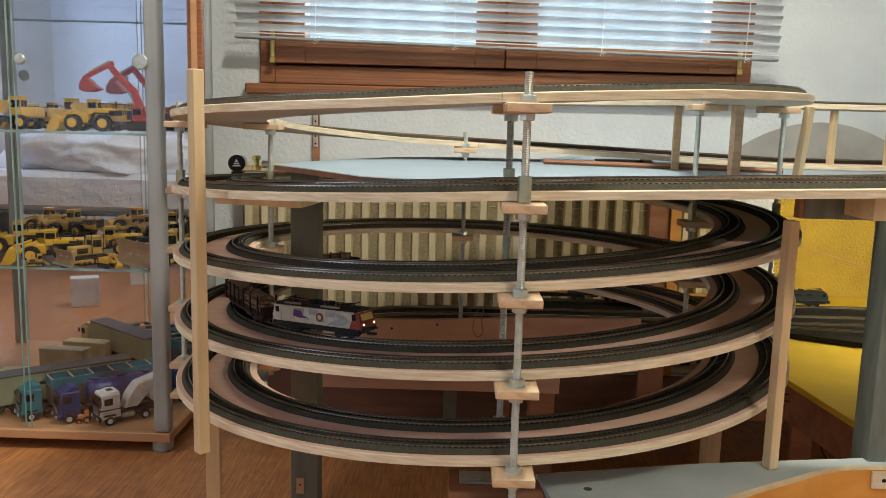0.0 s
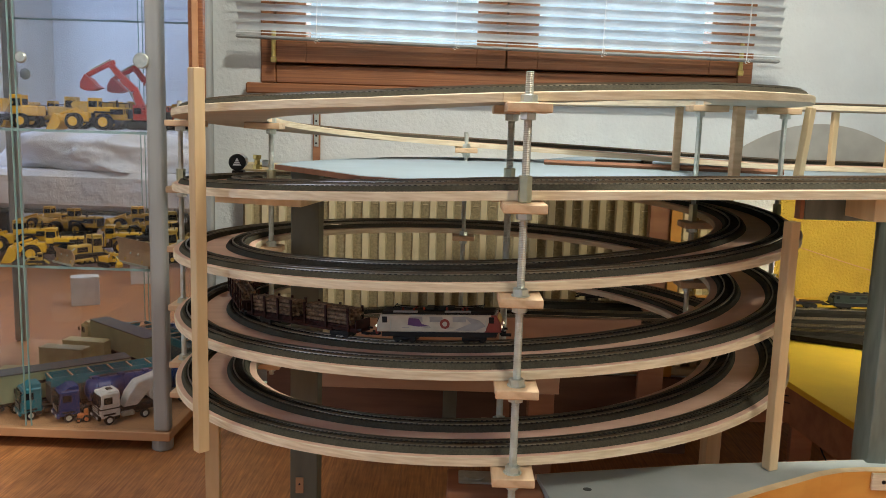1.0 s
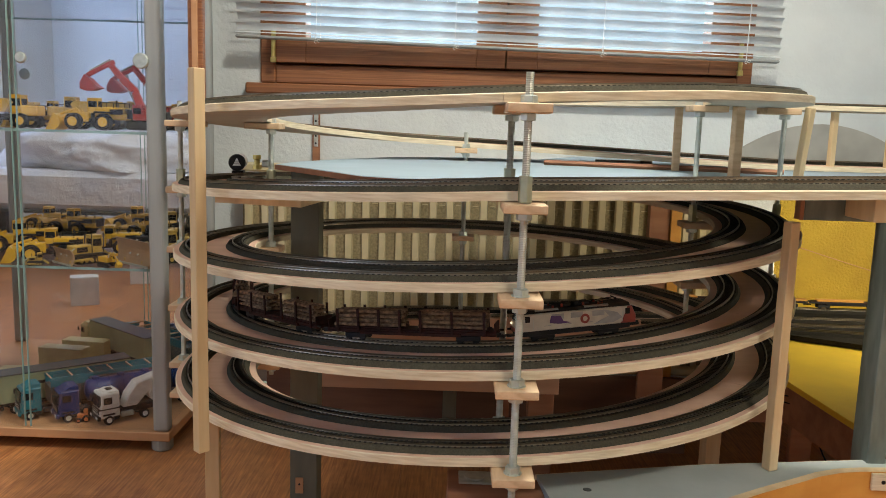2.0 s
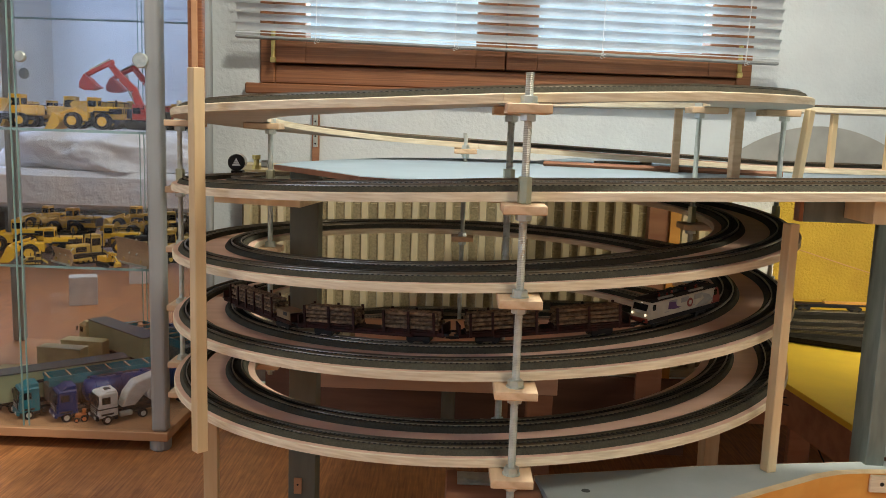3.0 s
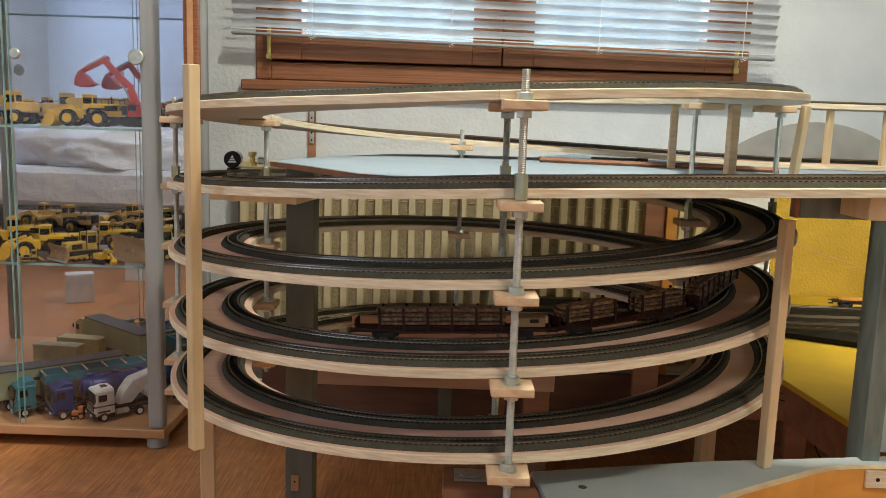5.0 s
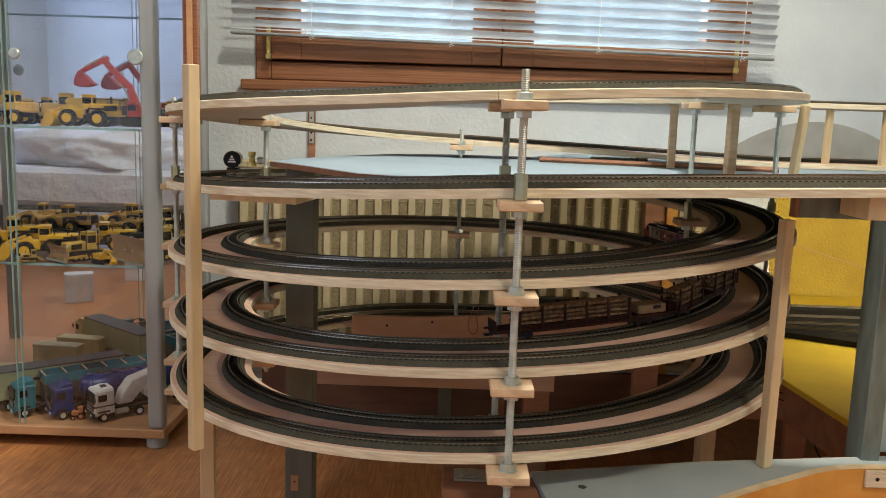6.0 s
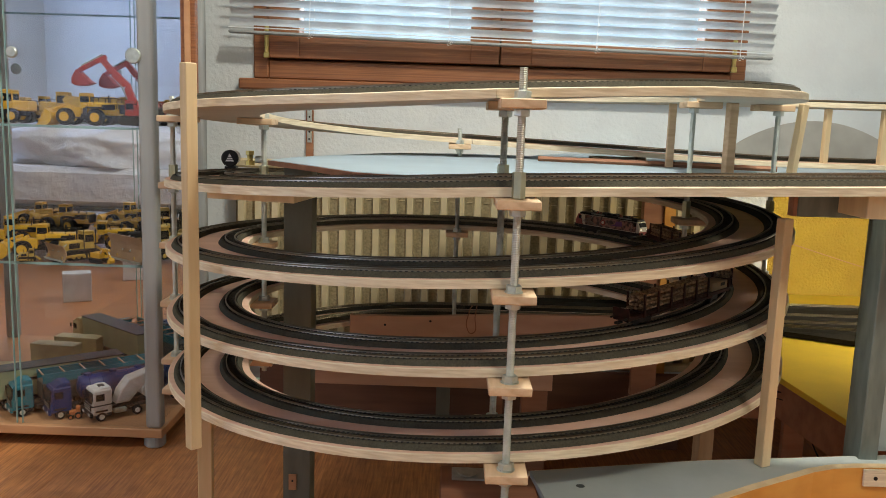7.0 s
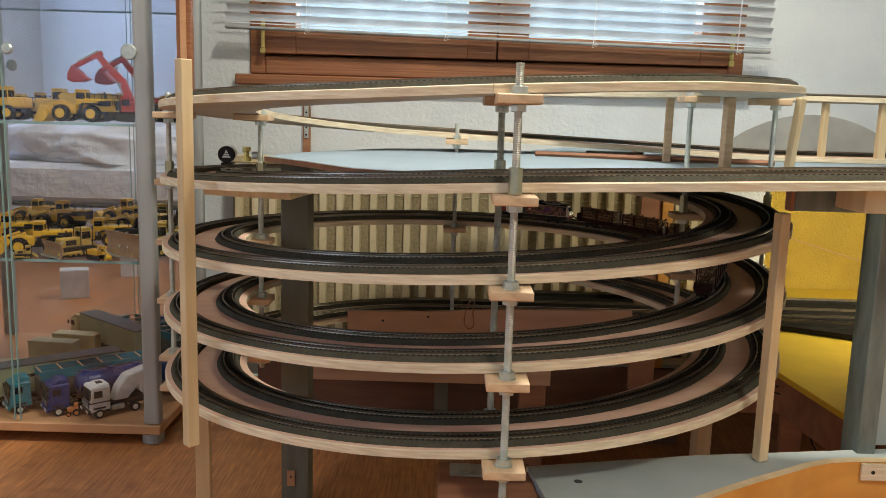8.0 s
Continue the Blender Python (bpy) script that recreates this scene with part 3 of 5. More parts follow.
fascia = thing("yard_fascia", "reddish brown board under the incoming tracks", "board")
part("fascia_board", prism([(-0.272, 0.2635), (0.386, 0.2635), (0.386, 0.388), (0.10, 0.384), (-0.10, 0.372), (-0.272, 0.370)], 0.016, m=pose(0, 0.316, 0, 90, 0, 0), bevel=0.001), FASCIA, fascia)
part("fascia_end", span(0.3865, 0.445, 0.301, 0.316, 0.20, 0.377, 0.001), BROWN_WOOD, fascia, "darker brown end board")
for x, z in ((-0.19, 0.350), (-0.085, 0.362), (0.30, 0.340)):
    part("screw", lathe([(0.003, 0), (0.002, 0.001)], 8, m=pose(x, 0.2998, z, 90, 0, 0)), BLACK, fascia)
# added board, darkened to give the shadowed depth below the ramp
tagged(part("rear_board", span(-0.52, 0.56, 0.470, 0.484, 0.0, 0.20, 0.001), SHADED_BOARD), "dark brown board standing in for the shade behind the spiral", "board")
cross = thing("cross_beam", "brown wooden cross beam under the spiral", "beam")
part("beam_body", span(-0.36, 0.205, 0.302, 0.345, 0.203, 0.262, 0.001), FASCIA, cross)
part("beam_block", span(0.135, 0.195, 0.302, 0.345, 0.0, 0.2025, 0.001), BROWN_WOOD, cross)
post("support_leg", -0.05, 0.40, 0.0, 0.325, 0.034, 0.03, 0, GREEN_GREY, "dark painted leg under the cross beam", "leg")
post("support_leg", 0.080, 0.375, 0.0, 0.213, 0.03, 0.03, 0, BROWN_WOOD, "brown wooden leg under the cross beam", "leg")
# one post: brown for its shaded face, orange for its lit face
bp = thing("back_post", "brown post with its shaded and lit faces coloured apart", "post")
part("shaded_body", span(0.458, 0.512, 0.585, 0.615, 0.0, 0.727, 0.001), BROWN_WOOD, bp)
part("lit_face", span(0.5125, 0.541, 0.580, 0.615, 0.0, 0.727, 0.001), ORANGE_PINE, bp, "lit face, the light put into its orange")
tr = thing("yard_trestle", "brown wooden trestle under the yellow yard board", "trestle")
part("trestle_beam", span(0.575, 1.2, 0.10, 0.13, 0.225, 0.302, 0.001), BROWN_WOOD, tr)
for x in (0.66, 1.1):
    part("trestle_leg", span(x, x + 0.045, 0.085, 0.0995, 0.0, 0.30, 0.001), BROWN_WOOD, tr)


def cable(pts, name, label, r=0.0014, m=BLACK):
    cu = bpy.data.curves.new(name, "CURVE")
    cu.dimensions, cu.bevel_depth, cu.bevel_resolution = "3D", r, 1
    sp = cu.splines.new("BEZIER")
    sp.bezier_points.add(len(pts) - 1)
    for b, q in zip(sp.bezier_points, pts):
        b.co, b.handle_left_type, b.handle_right_type = q, "AUTO", "AUTO"
    cu.materials.append(m)
    return tagged(new(name, cu), label, "cable")


cable([(0.60, 0.06, 0.300), (0.645, 0.05, 0.297), (0.655, 0.0, 0.290), (0.665, -0.06, 0.262), (0.668, -0.10, 0.240), (0.672, -0.2, 0.215), (0.70, -0.3, 0.20)], "cable", "thin black cable hanging under the yard board")
cable([(0.60, 0.055, 0.295), (0.640, 0.045, 0.285), (0.655, 0.0, 0.30), (0.648, -0.05, 0.27), (0.652, -0.07, 0.235), (0.66, -0.15, 0.20)], "cable", "thin black cable hanging under the yard board")
cable([(0.012, 0.33, 0.396), (0.004, 0.297, 0.388), (0.0, 0.292, 0.350), (0.012, 0.293, 0.338), (0.018, 0.296, 0.380), (0.022, 0.33, 0.394)], "cable", "thin brown cable loop at the board", m=BROWN_WOOD)
cable([(0.93, 0.936, 0.505), (1.3, 0.934, 0.40), (1.6, 0.935, 0.33)], "cable", "thin cable along the yellow wall", 0.0016, BEECH)

tagged(part("joint_plate", prism([(-0.425, -0.25), (-0.402, -0.37), (-0.27, -0.405), (-0.255, -0.30)], 0.010, m=pose(0, 0, 0.6985)), PINE), "pine joint plate under the highest spiral turn", "plate")
lb = thing("leg_bracket", "small rusty brown angle plate on the leg", "bracket")
part("plate", span(-0.363, -0.347, 0.0435, 0.0465, 0.058, 0.092, 0.0005), BEECH, lb)
part("screw", lathe([(0.0022, 0), (0.0018, 0.0015)], 10, m=pose(-0.355, 0.0434, 0.078, 90, 0, 0)), BLACK, lb)

# ---- upper loop's posts ----
for x, y, w, d, turn, top, wood in ((0.412, 0.20, 0.016, 0.008, 4, 0.8725, BLOCK), (0.466, -0.01, 0.020, 0.014, 24, 0.8700, BLOCK), (0.837, 0.42, 0.016, 0.012, 20, 0.8785, PINE), (0.975, 0.42, 0.022, 0.014, 8, 0.8790, PINE)):
    post("wooden_post", x, y, 0.7385, top, w, d, turn, wood, "short sawn pine post under the upper loop")
post("wooden_post", 0.547, -0.10, 0.7385, 0.8692, 0.016, 0.012, 34, PINE, "short pine post leaning under the bend of the upper loop", lean=5.5)
bar = rod_between((0.145, 0.30, 0.7445), (0.62, 0.145, 0.7445), 0.0055, 4)
tagged(part("wooden_strip", bar, BROWN_WOOD), "brown wooden strip lying on the blue table top", "wood strip")
tagged(part("wooden_strip", span(0.29, 0.40, 0.47, 0.49, 0.7385, 0.748, 0.001), PLY), "pale wooden strip lying on the blue table top", "wood strip")
tagged(part("wooden_strip", span(0.402, 0.425, 0.46, 0.49, 0.7385, 0.752, 0.001), BLOCK), "short reddish wooden offcut on the table top", "wood strip")
tagged(part("paper_strip", span(0.66, 0.78, 0.40, 0.43, 0.7385, 0.744, 0.001), WHITE), "white plastic strip on the blue table top", "strip")
valve = thing("warning_cap", "black round cap with a white triangle on a white tube", "cap", pose(-0.520, 0.20, 0.728, 90, 0, 8))
part("cap", lathe([(0.0165, 0), (0.0178, 0.002), (0.0178, 0.008), (0.0155, 0.010)], 28), BLACK, valve)
part("tube", lathe([(0.0165, -0.05), (0.0165, -0.0005)], 28), WHITE, valve, "white plastic tube")
for y0, y1 in ((-0.0065, -0.0032), (-0.0020, 0.0010), (0.0022, 0.0095)):
    w0, w1 = 0.009 * (0.0095 - y0) / 0.016, max(0.0004, 0.009 * (0.0095 - y1) / 0.016)
    part("triangle_bar", prism([(-w0, y0), (w0, y0), (w1, y1), (-w1, y1)], 0.0006, m=pose(0, 0, 0.0101)), WHITE, valve, "white printed bar of a triangle")
part("foot", span(-0.012, 0.012, -0.026, -0.018, -0.04, 0.0), BLACK, valve)
fit_ = thing("brass_fitting", "small brass pipe fitting beside the round cap", "fitting", pose(-0.478, 0.20, 0.715))
part("fitting_body", lathe([(0.010, 0), (0.010, 0.008), (0.006, 0.010), (0.006, 0.02), (0.009, 0.022), (0.009, 0.030)], 8), BRASS, fit_)
part("fitting_nut", lathe([(0.008, 0), (0.008, 0.012)], 6, m=pose(0.012, 0, 0.012, 0, 90, 0)), ZINC, fit_)
br = thing("wall_bracket", "perforated steel upright on a brown strip on the wall", "bracket")
part("strip", span(-0.488, -0.466, WALL_Y - 0.012, WALL_Y - 0.0005, 0.70, 0.90, 0.001), BROWN_WOOD, br)
up = part("upright", span(-0.483, -0.470, WALL_Y - 0.018, WALL_Y - 0.0125, 0.745, 0.90, 0.0005), ZINC, br, "perforated zinc upright")
for i in range(6):
    part("hole", lathe([(0.003, 0), (0.003, 0.0006)], 10, m=pose(-0.4765, WALL_Y - 0.018, 0.755 + 0.022 * i, 90, 0, 0)), BLACK, up)
pole = thing("brown_upright", "reddish brown wooden strip hanging from the ceiling", "upright")
part("upright_strip", span(-0.650, -0.617, 0.285, 0.305, 0.80, 2.3995, 0.002), WINDOW_WOOD, pole)
part("upright_cover", span(-0.640, -0.627, 0.279, 0.2845, 0.80, 2.3995, 0.001), BEECH, pole)
# thin sheet in the outline of a soft lamp shadow on the wall
dome = [(0.76 + 0.56 * i / 20, 0.735 + 0.122 * math.sin(math.pi * i / 20) ** 0.7) for i in range(21)]
tagged(part("shadow_panel", prism(dome, 0.006, m=pose(0, WALL_Y - 0.0015, 0, 90, 0, 0)), SHADOW_GREY), "grey dome-shaped sheet standing for a shadow on the wall", "panel")

# ---- glass cabinet ----
CX0, CX1, CY0, CY1 = -1.530, -0.735, 0.36, 0.76
SH1, SH2, BASE = 0.782, 0.453, 0.052


def make_cabinet():
    c = thing("display_cabinet", "glass display cabinet with aluminium posts and beech base", "cabinet")
    part("base", span(CX0, CX1, CY0, CY1 + 0.02, 0.029, BASE, 0.002), BEECH, c, "beech base board")
    part("top", span(CX0, CX1, CY0, CY1 + 0.02, 1.76, 1.785, 0.002), BEECH, c)
    for x in (CX0 + 0.05, CX1 - 0.028):
        for y in (CY0 + 0.03, CY1 - 0.03):
            part("foot", lathe([(0.022, 0), (0.026, 0.004), (0.026, 0.0288)], 20, m=pose(x, y, 0)), ALU, c, "grey round foot")
    for x in (CX0 + 0.020, CX1 - 0.022):
        for y in (CY0 + 0.018, CY1 + 0.002):
            bm = box(0.040, 0.032, 1.76 - BASE, pose(x, y, (1.76 + BASE) / 2), 0.009, seg=3)
            part("corner_post", bm, ALU, c, "brushed aluminium corner post", smooth=False)
    part("mirror", span(CX0 + 0.037, CX1 - 0.04, CY1, CY1 + 0.005, BASE, 1.76), MIRROR, c, "mirrored back panel")
    for z in (SH1, SH2, 1.12, 1.45):
        part("shelf", span(CX0 + 0.02, CX1 - 0.02, CY0 + 0.035, CY1 - 0.004, z - 0.006, z, 0.0005), GLASS, c, "clear glass shelf")
        part("shelf_edge", span(CX0 + 0.04, CX1 - 0.043, CY0 + 0.0335, CY0 + 0.0349, z - 0.006, z), GLASS_EDGE, c, "green polished glass edge")
    p = part("side_pane", span(CX1 - 0.024, CX1 - 0.020, CY0 + 0.034, CY1 - 0.014, BASE, 1.76), GLASS, c)
    p.visible_shadow = False
    mid = -1.086
    for x0, x1, kx in ((CX0 + 0.035, mid - 0.006, mid - 0.03), (mid + 0.006, CX1 - 0.040, mid + 0.063)):
        d = part("door", span(x0, x1, CY0 + 0.004, CY0 + 0.009, BASE + 0.004, 1.755), GLASS, c, "frameless glass door")
        d.visible_shadow = False
        part("door_edge", span(*(x1 - 0.0015, x1) if x1 < mid else (x0, x0 + 0.0015), CY0 + 0.0035, CY0 + 0.0095, BASE + 0.004, 1.755), GLASS_EDGE, d)
        part("knob", lathe([(0.006, 0), (0.006, 0.012), (0.013, 0.016), (0.013, 0.020), (0.010, 0.023)], 20, m=pose(kx - 0.03, CY0 + 0.003, 0.944, 90, 0, 0)), ZINC, d, "small chrome knob")
        part("hinge_disc", lathe([(0.016, 0), (0.018, 0.002), (0.018, 0.006), (0.016, 0.008)], 24, m=pose(-0.783 if x1 > mid else CX0 + 0.06, CY0 + 0.003, 0.945, 90, 0, 0)), ZINC, d, "round satin hinge disc")
    return c


make_cabinet()

# ---- toy machines ----
T_YEL = mat("toy_yellow", (0.72, 0.42, 0.025), 0.4, color2=(0.62, 0.35, 0.02), scale=60, coat=0.2)
T_OCHRE = mat("toy_ochre", (0.55, 0.36, 0.07), 0.45, color2=(0.42, 0.27, 0.05), scale=60)
T_RED = mat("toy_red", (0.55, 0.06, 0.04), 0.4, color2=(0.38, 0.045, 0.03), scale=60)
T_DARK = mat("toy_dark_grey", (0.020, 0.019, 0.019), 0.5, scale=60, spec=0.25)
T_TYRE = mat("toy_tyre", (0.016, 0.016, 0.017), 0.8, scale=90, spec=0.2)
T_TEAL = mat("toy_teal", (0.012, 0.17, 0.22), 0.4, scale=60, spec=0.35)
T_BLUE = mat("toy_blue", (0.003, 0.026, 0.145), 0.4, scale=60, spec=0.35)
T_WHITE = mat("toy_white", (0.74, 0.73, 0.69), 0.4, scale=60)
T_CREAM = mat("toy_cream", (0.64, 0.55, 0.29), 0.5, scale=30)
T_GREEN = mat("toy_pale_green", (0.30, 0.35, 0.20), 0.5, scale=30)
T_ORANGE = mat("toy_orange", (0.55, 0.17, 0.04), 0.45, scale=50)
T_STEEL = mat("toy_worn_steel", (0.50, 0.34, 0.20), 0.4, 0.35, scale=50)
T_WINDOW = mat("toy_window", (0.014, 0.016, 0.018), 0.25, scale=30, spec=0.25)
LOG = mat("log_wood", (0.32, 0.21, 0.12), 0.85, color2=(0.09, 0.054, 0.03), scale=160, bump=0.3, per_piece=0.25)
T_CRATE = mat("crate_wood", (0.30, 0.20, 0.105), 0.75, scale=90)
WAGON = mat("wagon_brown", (0.050, 0.014, 0.010), 0.6, color2=(0.022, 0.008, 0.006), scale=90, spec=0.2)


def toy_wheel(parent, x, y, r, w, rim_mat, lug=0):
    wh = part("wheel", lathe([(r * 0.55, -w / 2), (r * 0.92, -w / 2), (r, -w / 3), (r, w / 3), (r * 0.92, w / 2), (r * 0.55, w / 2)], 18, m=pose(x, y, r, 90, 0, 0)), T_TYRE, parent, smooth=False)
    part("rim", lathe([(r * 0.56, -w / 2 - 0.0006), (r * 0.50, -w / 2 + 0.001), (r * 0.2, -w / 2 - 0.001), (r * 0.2, w / 2 + 0.001), (r * 0.50, w / 2 - 0.001), (r * 0.56, w / 2 + 0.0006)], 14, m=pose(x, y, r, 90, 0, 0)), rim_mat, wh)


def toy_cab(parent, x, y, z, sx, sy, sz, body, taper=0.85):
    bm = box(sx, sy, sz, pose(x, y, z + sz / 2), 0.001)
    for v in bm.verts:
        if v.co.z > z + sz * 0.6:
            v.co.x, v.co.y = x + (v.co.x - x) * taper, y + (v.co.y - y) * taper
    cab = part("cab", bm, body, parent)
    part("cab_window", box(sx * 0.95, sy * 1.015, sz * 0.42, pose(x, y, z + sz * 0.62), 0.001), T_WINDOW, cab)
    part("cab_roof", box(sx * 1.0, sy * 1.0, sz * 0.10, pose(x, y, z + sz * 1.0), 0.001), body, cab)
    for a in (-1, 1):
        for b in (-1, 1):
            part("cab_pillar", rod_between((x + a * sx * 0.47, y + b * sy * 0.5, z + sz * 0.40), (x + a * sx * 0.43, y + b * sy * 0.46, z + sz * 0.98), sx * 0.055, 5), body, cab)


def beam_between(parent, name, a, b, w, t, material, b_w=None):
    a, b = Vector(a), Vector(b)
    d = b - a
    q = d.to_track_quat("X", "Z").to_matrix().to_4x4()
    bm = box(d.length, t, w, Matrix.Translation((a + b) / 2) @ q, min(w, t) * 0.15)
    return part(name, bm, material, parent)


def bucket(parent, x, z, w, r, material, turn=0, name="bucket"):
    """An open scoop, its mouth towards -x."""
    prof = [(r * math.cos(a), r * math.sin(a)) for a in np.linspace(radians(-75), radians(75), 8)]
    outer = [(px, pz) for px, pz in prof]
    inner = [(px * 0.88, pz * 0.88) for px, pz in prof[::-1]]
    bm = prism([(px, pz) for px, pz in [(-r * 0.75, -r * 0.97)] + outer + inner + [(-r * 0.75, -r * 0.90)]], w, m=pose(x, w / 2, z, 90, 0, 0) @ pose(0, 0, 0, 0, 0, turn))
    for s in (-1, 1):
        prism([(-r * 0.7, -r * 0.95)] + prof, 0.0015, bm, pose(x, s * (w / 2 - 0.0005) + 0.00075, z, 90, 0, 0) @ pose(0, 0, 0, 0, 0, turn))
    return part(name, bm, material, parent)


def wheel_loader(m, L, color, label, raised=0.0):
    t = thing("toy_wheel_loader", label, "toy loader", m, "toy machines")
    s = L / 0.2
    for x in (-0.028, 0.042):
        for y in (-0.027, 0.027):
            toy_wheel(t, x * s, y * s, 0.020 * s, 0.018 * s, color)
    part("rear_body", box(0.075 * s, 0.036 * s, 0.030 * s, pose(0.055 * s, 0, 0.040 * s), 0.003 * s), color, t)
    part("grille", box(0.003 * s, 0.030 * s, 0.022 * s, pose(0.0935 * s, 0, 0.040 * s)), T_DARK, t)
    part("front_frame", box(0.050 * s, 0.030 * s, 0.024 * s, pose(-0.022 * s, 0, 0.030 * s), 0.003 * s), color, t)
    part("mudguard", box(0.045 * s, 0.062 * s, 0.004 * s, pose(0.042 * s, 0, 0.0425 * s), 0.001 * s), T_DARK, t)
    toy_cab(t, 0.012 * s, 0, 0.040 * s, 0.025 * s, 0.028 * s, 0.034 * s, color)
    for y in (-0.0186, 0.0186):
        part("engine_louvre", box(0.030 * s, 0.0012 * s, 0.012 * s, pose(0.068 * s, y * s, 0.044 * s)), T_DARK, t)
        part("ladder", box(0.008 * s, 0.004 * s, 0.022 * s, pose(0.016 * s, y * 1.25 * s, 0.030 * s)), T_DARK, t)
    part("belly", box(0.11 * s, 0.026 * s, 0.012 * s, pose(0.02 * s, 0, 0.022 * s)), T_DARK, t)
    for y in (-0.012, 0.012):
        beam_between(t, "lift_arm", (-0.02 * s, y * s, 0.045 * s), (-0.072 * s, y * s, (0.016 + raised) * s), 0.010 * s, 0.006 * s, color)
    bucket(t, -0.078 * s, (0.018 + raised) * s, 0.066 * s, 0.020 * s, color)
    part("exhaust", rod_between((0.06 * s, 0.01 * s, 0.05 * s), (0.06 * s, 0.01 * s, 0.072 * s), 0.002 * s, 8), T_DARK, t)
    for y in (-0.016, 0.016):
        part("hand_rail", rod_between((0.03 * s, y * s, 0.066 * s), (0.09 * s, y * s, 0.064 * s), 0.0011 * s, 5), T_DARK, t)
        for x in (0.034, 0.062, 0.088):
            part("rail_post", rod_between((x * s, y * s, 0.053 * s), (x * s, y * s, 0.066 * s), 0.0009 * s, 5), T_DARK, t)
    for k in range(5):
        part("hood_slot", box(0.0022 * s, 0.0372 * s, 0.012 * s, pose((0.074 + 0.0042 * k) * s, 0, 0.046 * s)), T_DARK, t)
    for y in (-0.0125, 0.0125):
        part("lift_cylinder", rod_between((-0.016 * s, y * s, 0.030 * s), (-0.056 * s, y * s, (0.026 + raised) * s), 0.0022 * s, 7), ZINC, t, "bright lift cylinder")
    part("tilt_link", rod_between((-0.030 * s, 0, 0.050 * s), (-0.070 * s, 0, (0.036 + raised) * s), 0.003 * s, 7), color, t)
    return t


def bulldozer(m, L, color, label, blade=1.0, ripper=True):
    t = thing("toy_bulldozer", label, "toy bulldozer", m, "toy machines")
    s = L / 0.14
    for y in (-0.026, 0.026):
        pts = []
        for cx, r in ((0.035, 0.014), (-0.035, 0.014)):
            pts += [(cx + (r if cx > 0 else -r) * math.cos(a) * 1.0, r + r * math.sin(a)) for a in (np.linspace(-math.pi / 2, math.pi / 2, 7) if cx > 0 else np.linspace(math.pi / 2, -math.pi / 2, 7))]
        tr_ = part("crawler", prism([(a * s, b * s) for a, b in pts], 0.014 * s, m=pose(0, (y + 0.007) * s, 0, 90, 0, 0)), T_DARK, t, "dark crawler track")
        for k in range(5):
            part("roller", lathe([(0.005 * s, 0), (0.005 * s, 0.016 * s)], 10, m=pose((-0.03 + 0.015 * k) * s, (y + 0.008) * s, 0.009 * s, 90, 0, 0)), color, tr_)
    part("hood", box(0.060 * s, 0.030 * s, 0.030 * s, pose(-0.018 * s, 0, 0.036 * s), 0.003 * s), color, t)
    toy_cab(t, 0.025 * s, 0, 0.026 * s, 0.030 * s, 0.034 * s, 0.048 * s, color)
    for y in (-0.036, 0.036):
        beam_between(t, "push_arm", (0.0, y * s, 0.014 * s), (-0.066 * s, y * s, 0.012 * s), 0.007 * s, 0.005 * s, color)
    bw = 0.092 * blade * s
    prof = [(-0.066 - 0.008 * math.sin(math.pi * i / 6) * -1, 0.001 + 0.040 * blade * i / 6) for i in range(7)]
    part("blade", prism([(a * s, b * s) for a, b in prof] + [((a - 0.003) * s, b * s) for a, b in prof[::-1]], bw, m=pose(0, bw / 2, 0, 90, 0, 0)), T_STEEL if blade > 1.05 else color, t, "worn curved blade")
    part("exhaust", rod_between((-0.02 * s, 0.006 * s, 0.05 * s), (-0.02 * s, 0.006 * s, 0.07 * s), 0.002 * s, 8), T_DARK, t)
    for y in (-0.0158, 0.0158):
        part("hood_vent", box(0.030 * s, 0.0012 * s, 0.014 * s, pose(-0.018 * s, y * s, 0.038 * s)), T_DARK, t)
        part("blade_cylinder", rod_between((-0.040 * s, y * s, 0.044 * s), (-0.064 * s, y * s, 0.026 * s), 0.002 * s, 7), ZINC, t)
        for x in (0.008, 0.042):
            part("guard_post", rod_between((x * s, y * 1.25 * s, 0.026 * s), (x * s, y * 1.25 * s, 0.082 * s), 0.0014 * s, 5), T_DARK, t)
    part("cutting_edge", box(0.0022 * s, bw * 0.99, 0.005 * s, pose(-0.0702 * s, 0, 0.004 * s)), ZINC, t, "bright worn cutting edge")
    if ripper:
        beam_between(t, "ripper", (0.045 * s, 0, 0.03 * s), (0.075 * s, 0, 0.006 * s), 0.012 * s, 0.02 * s, color)
    return t


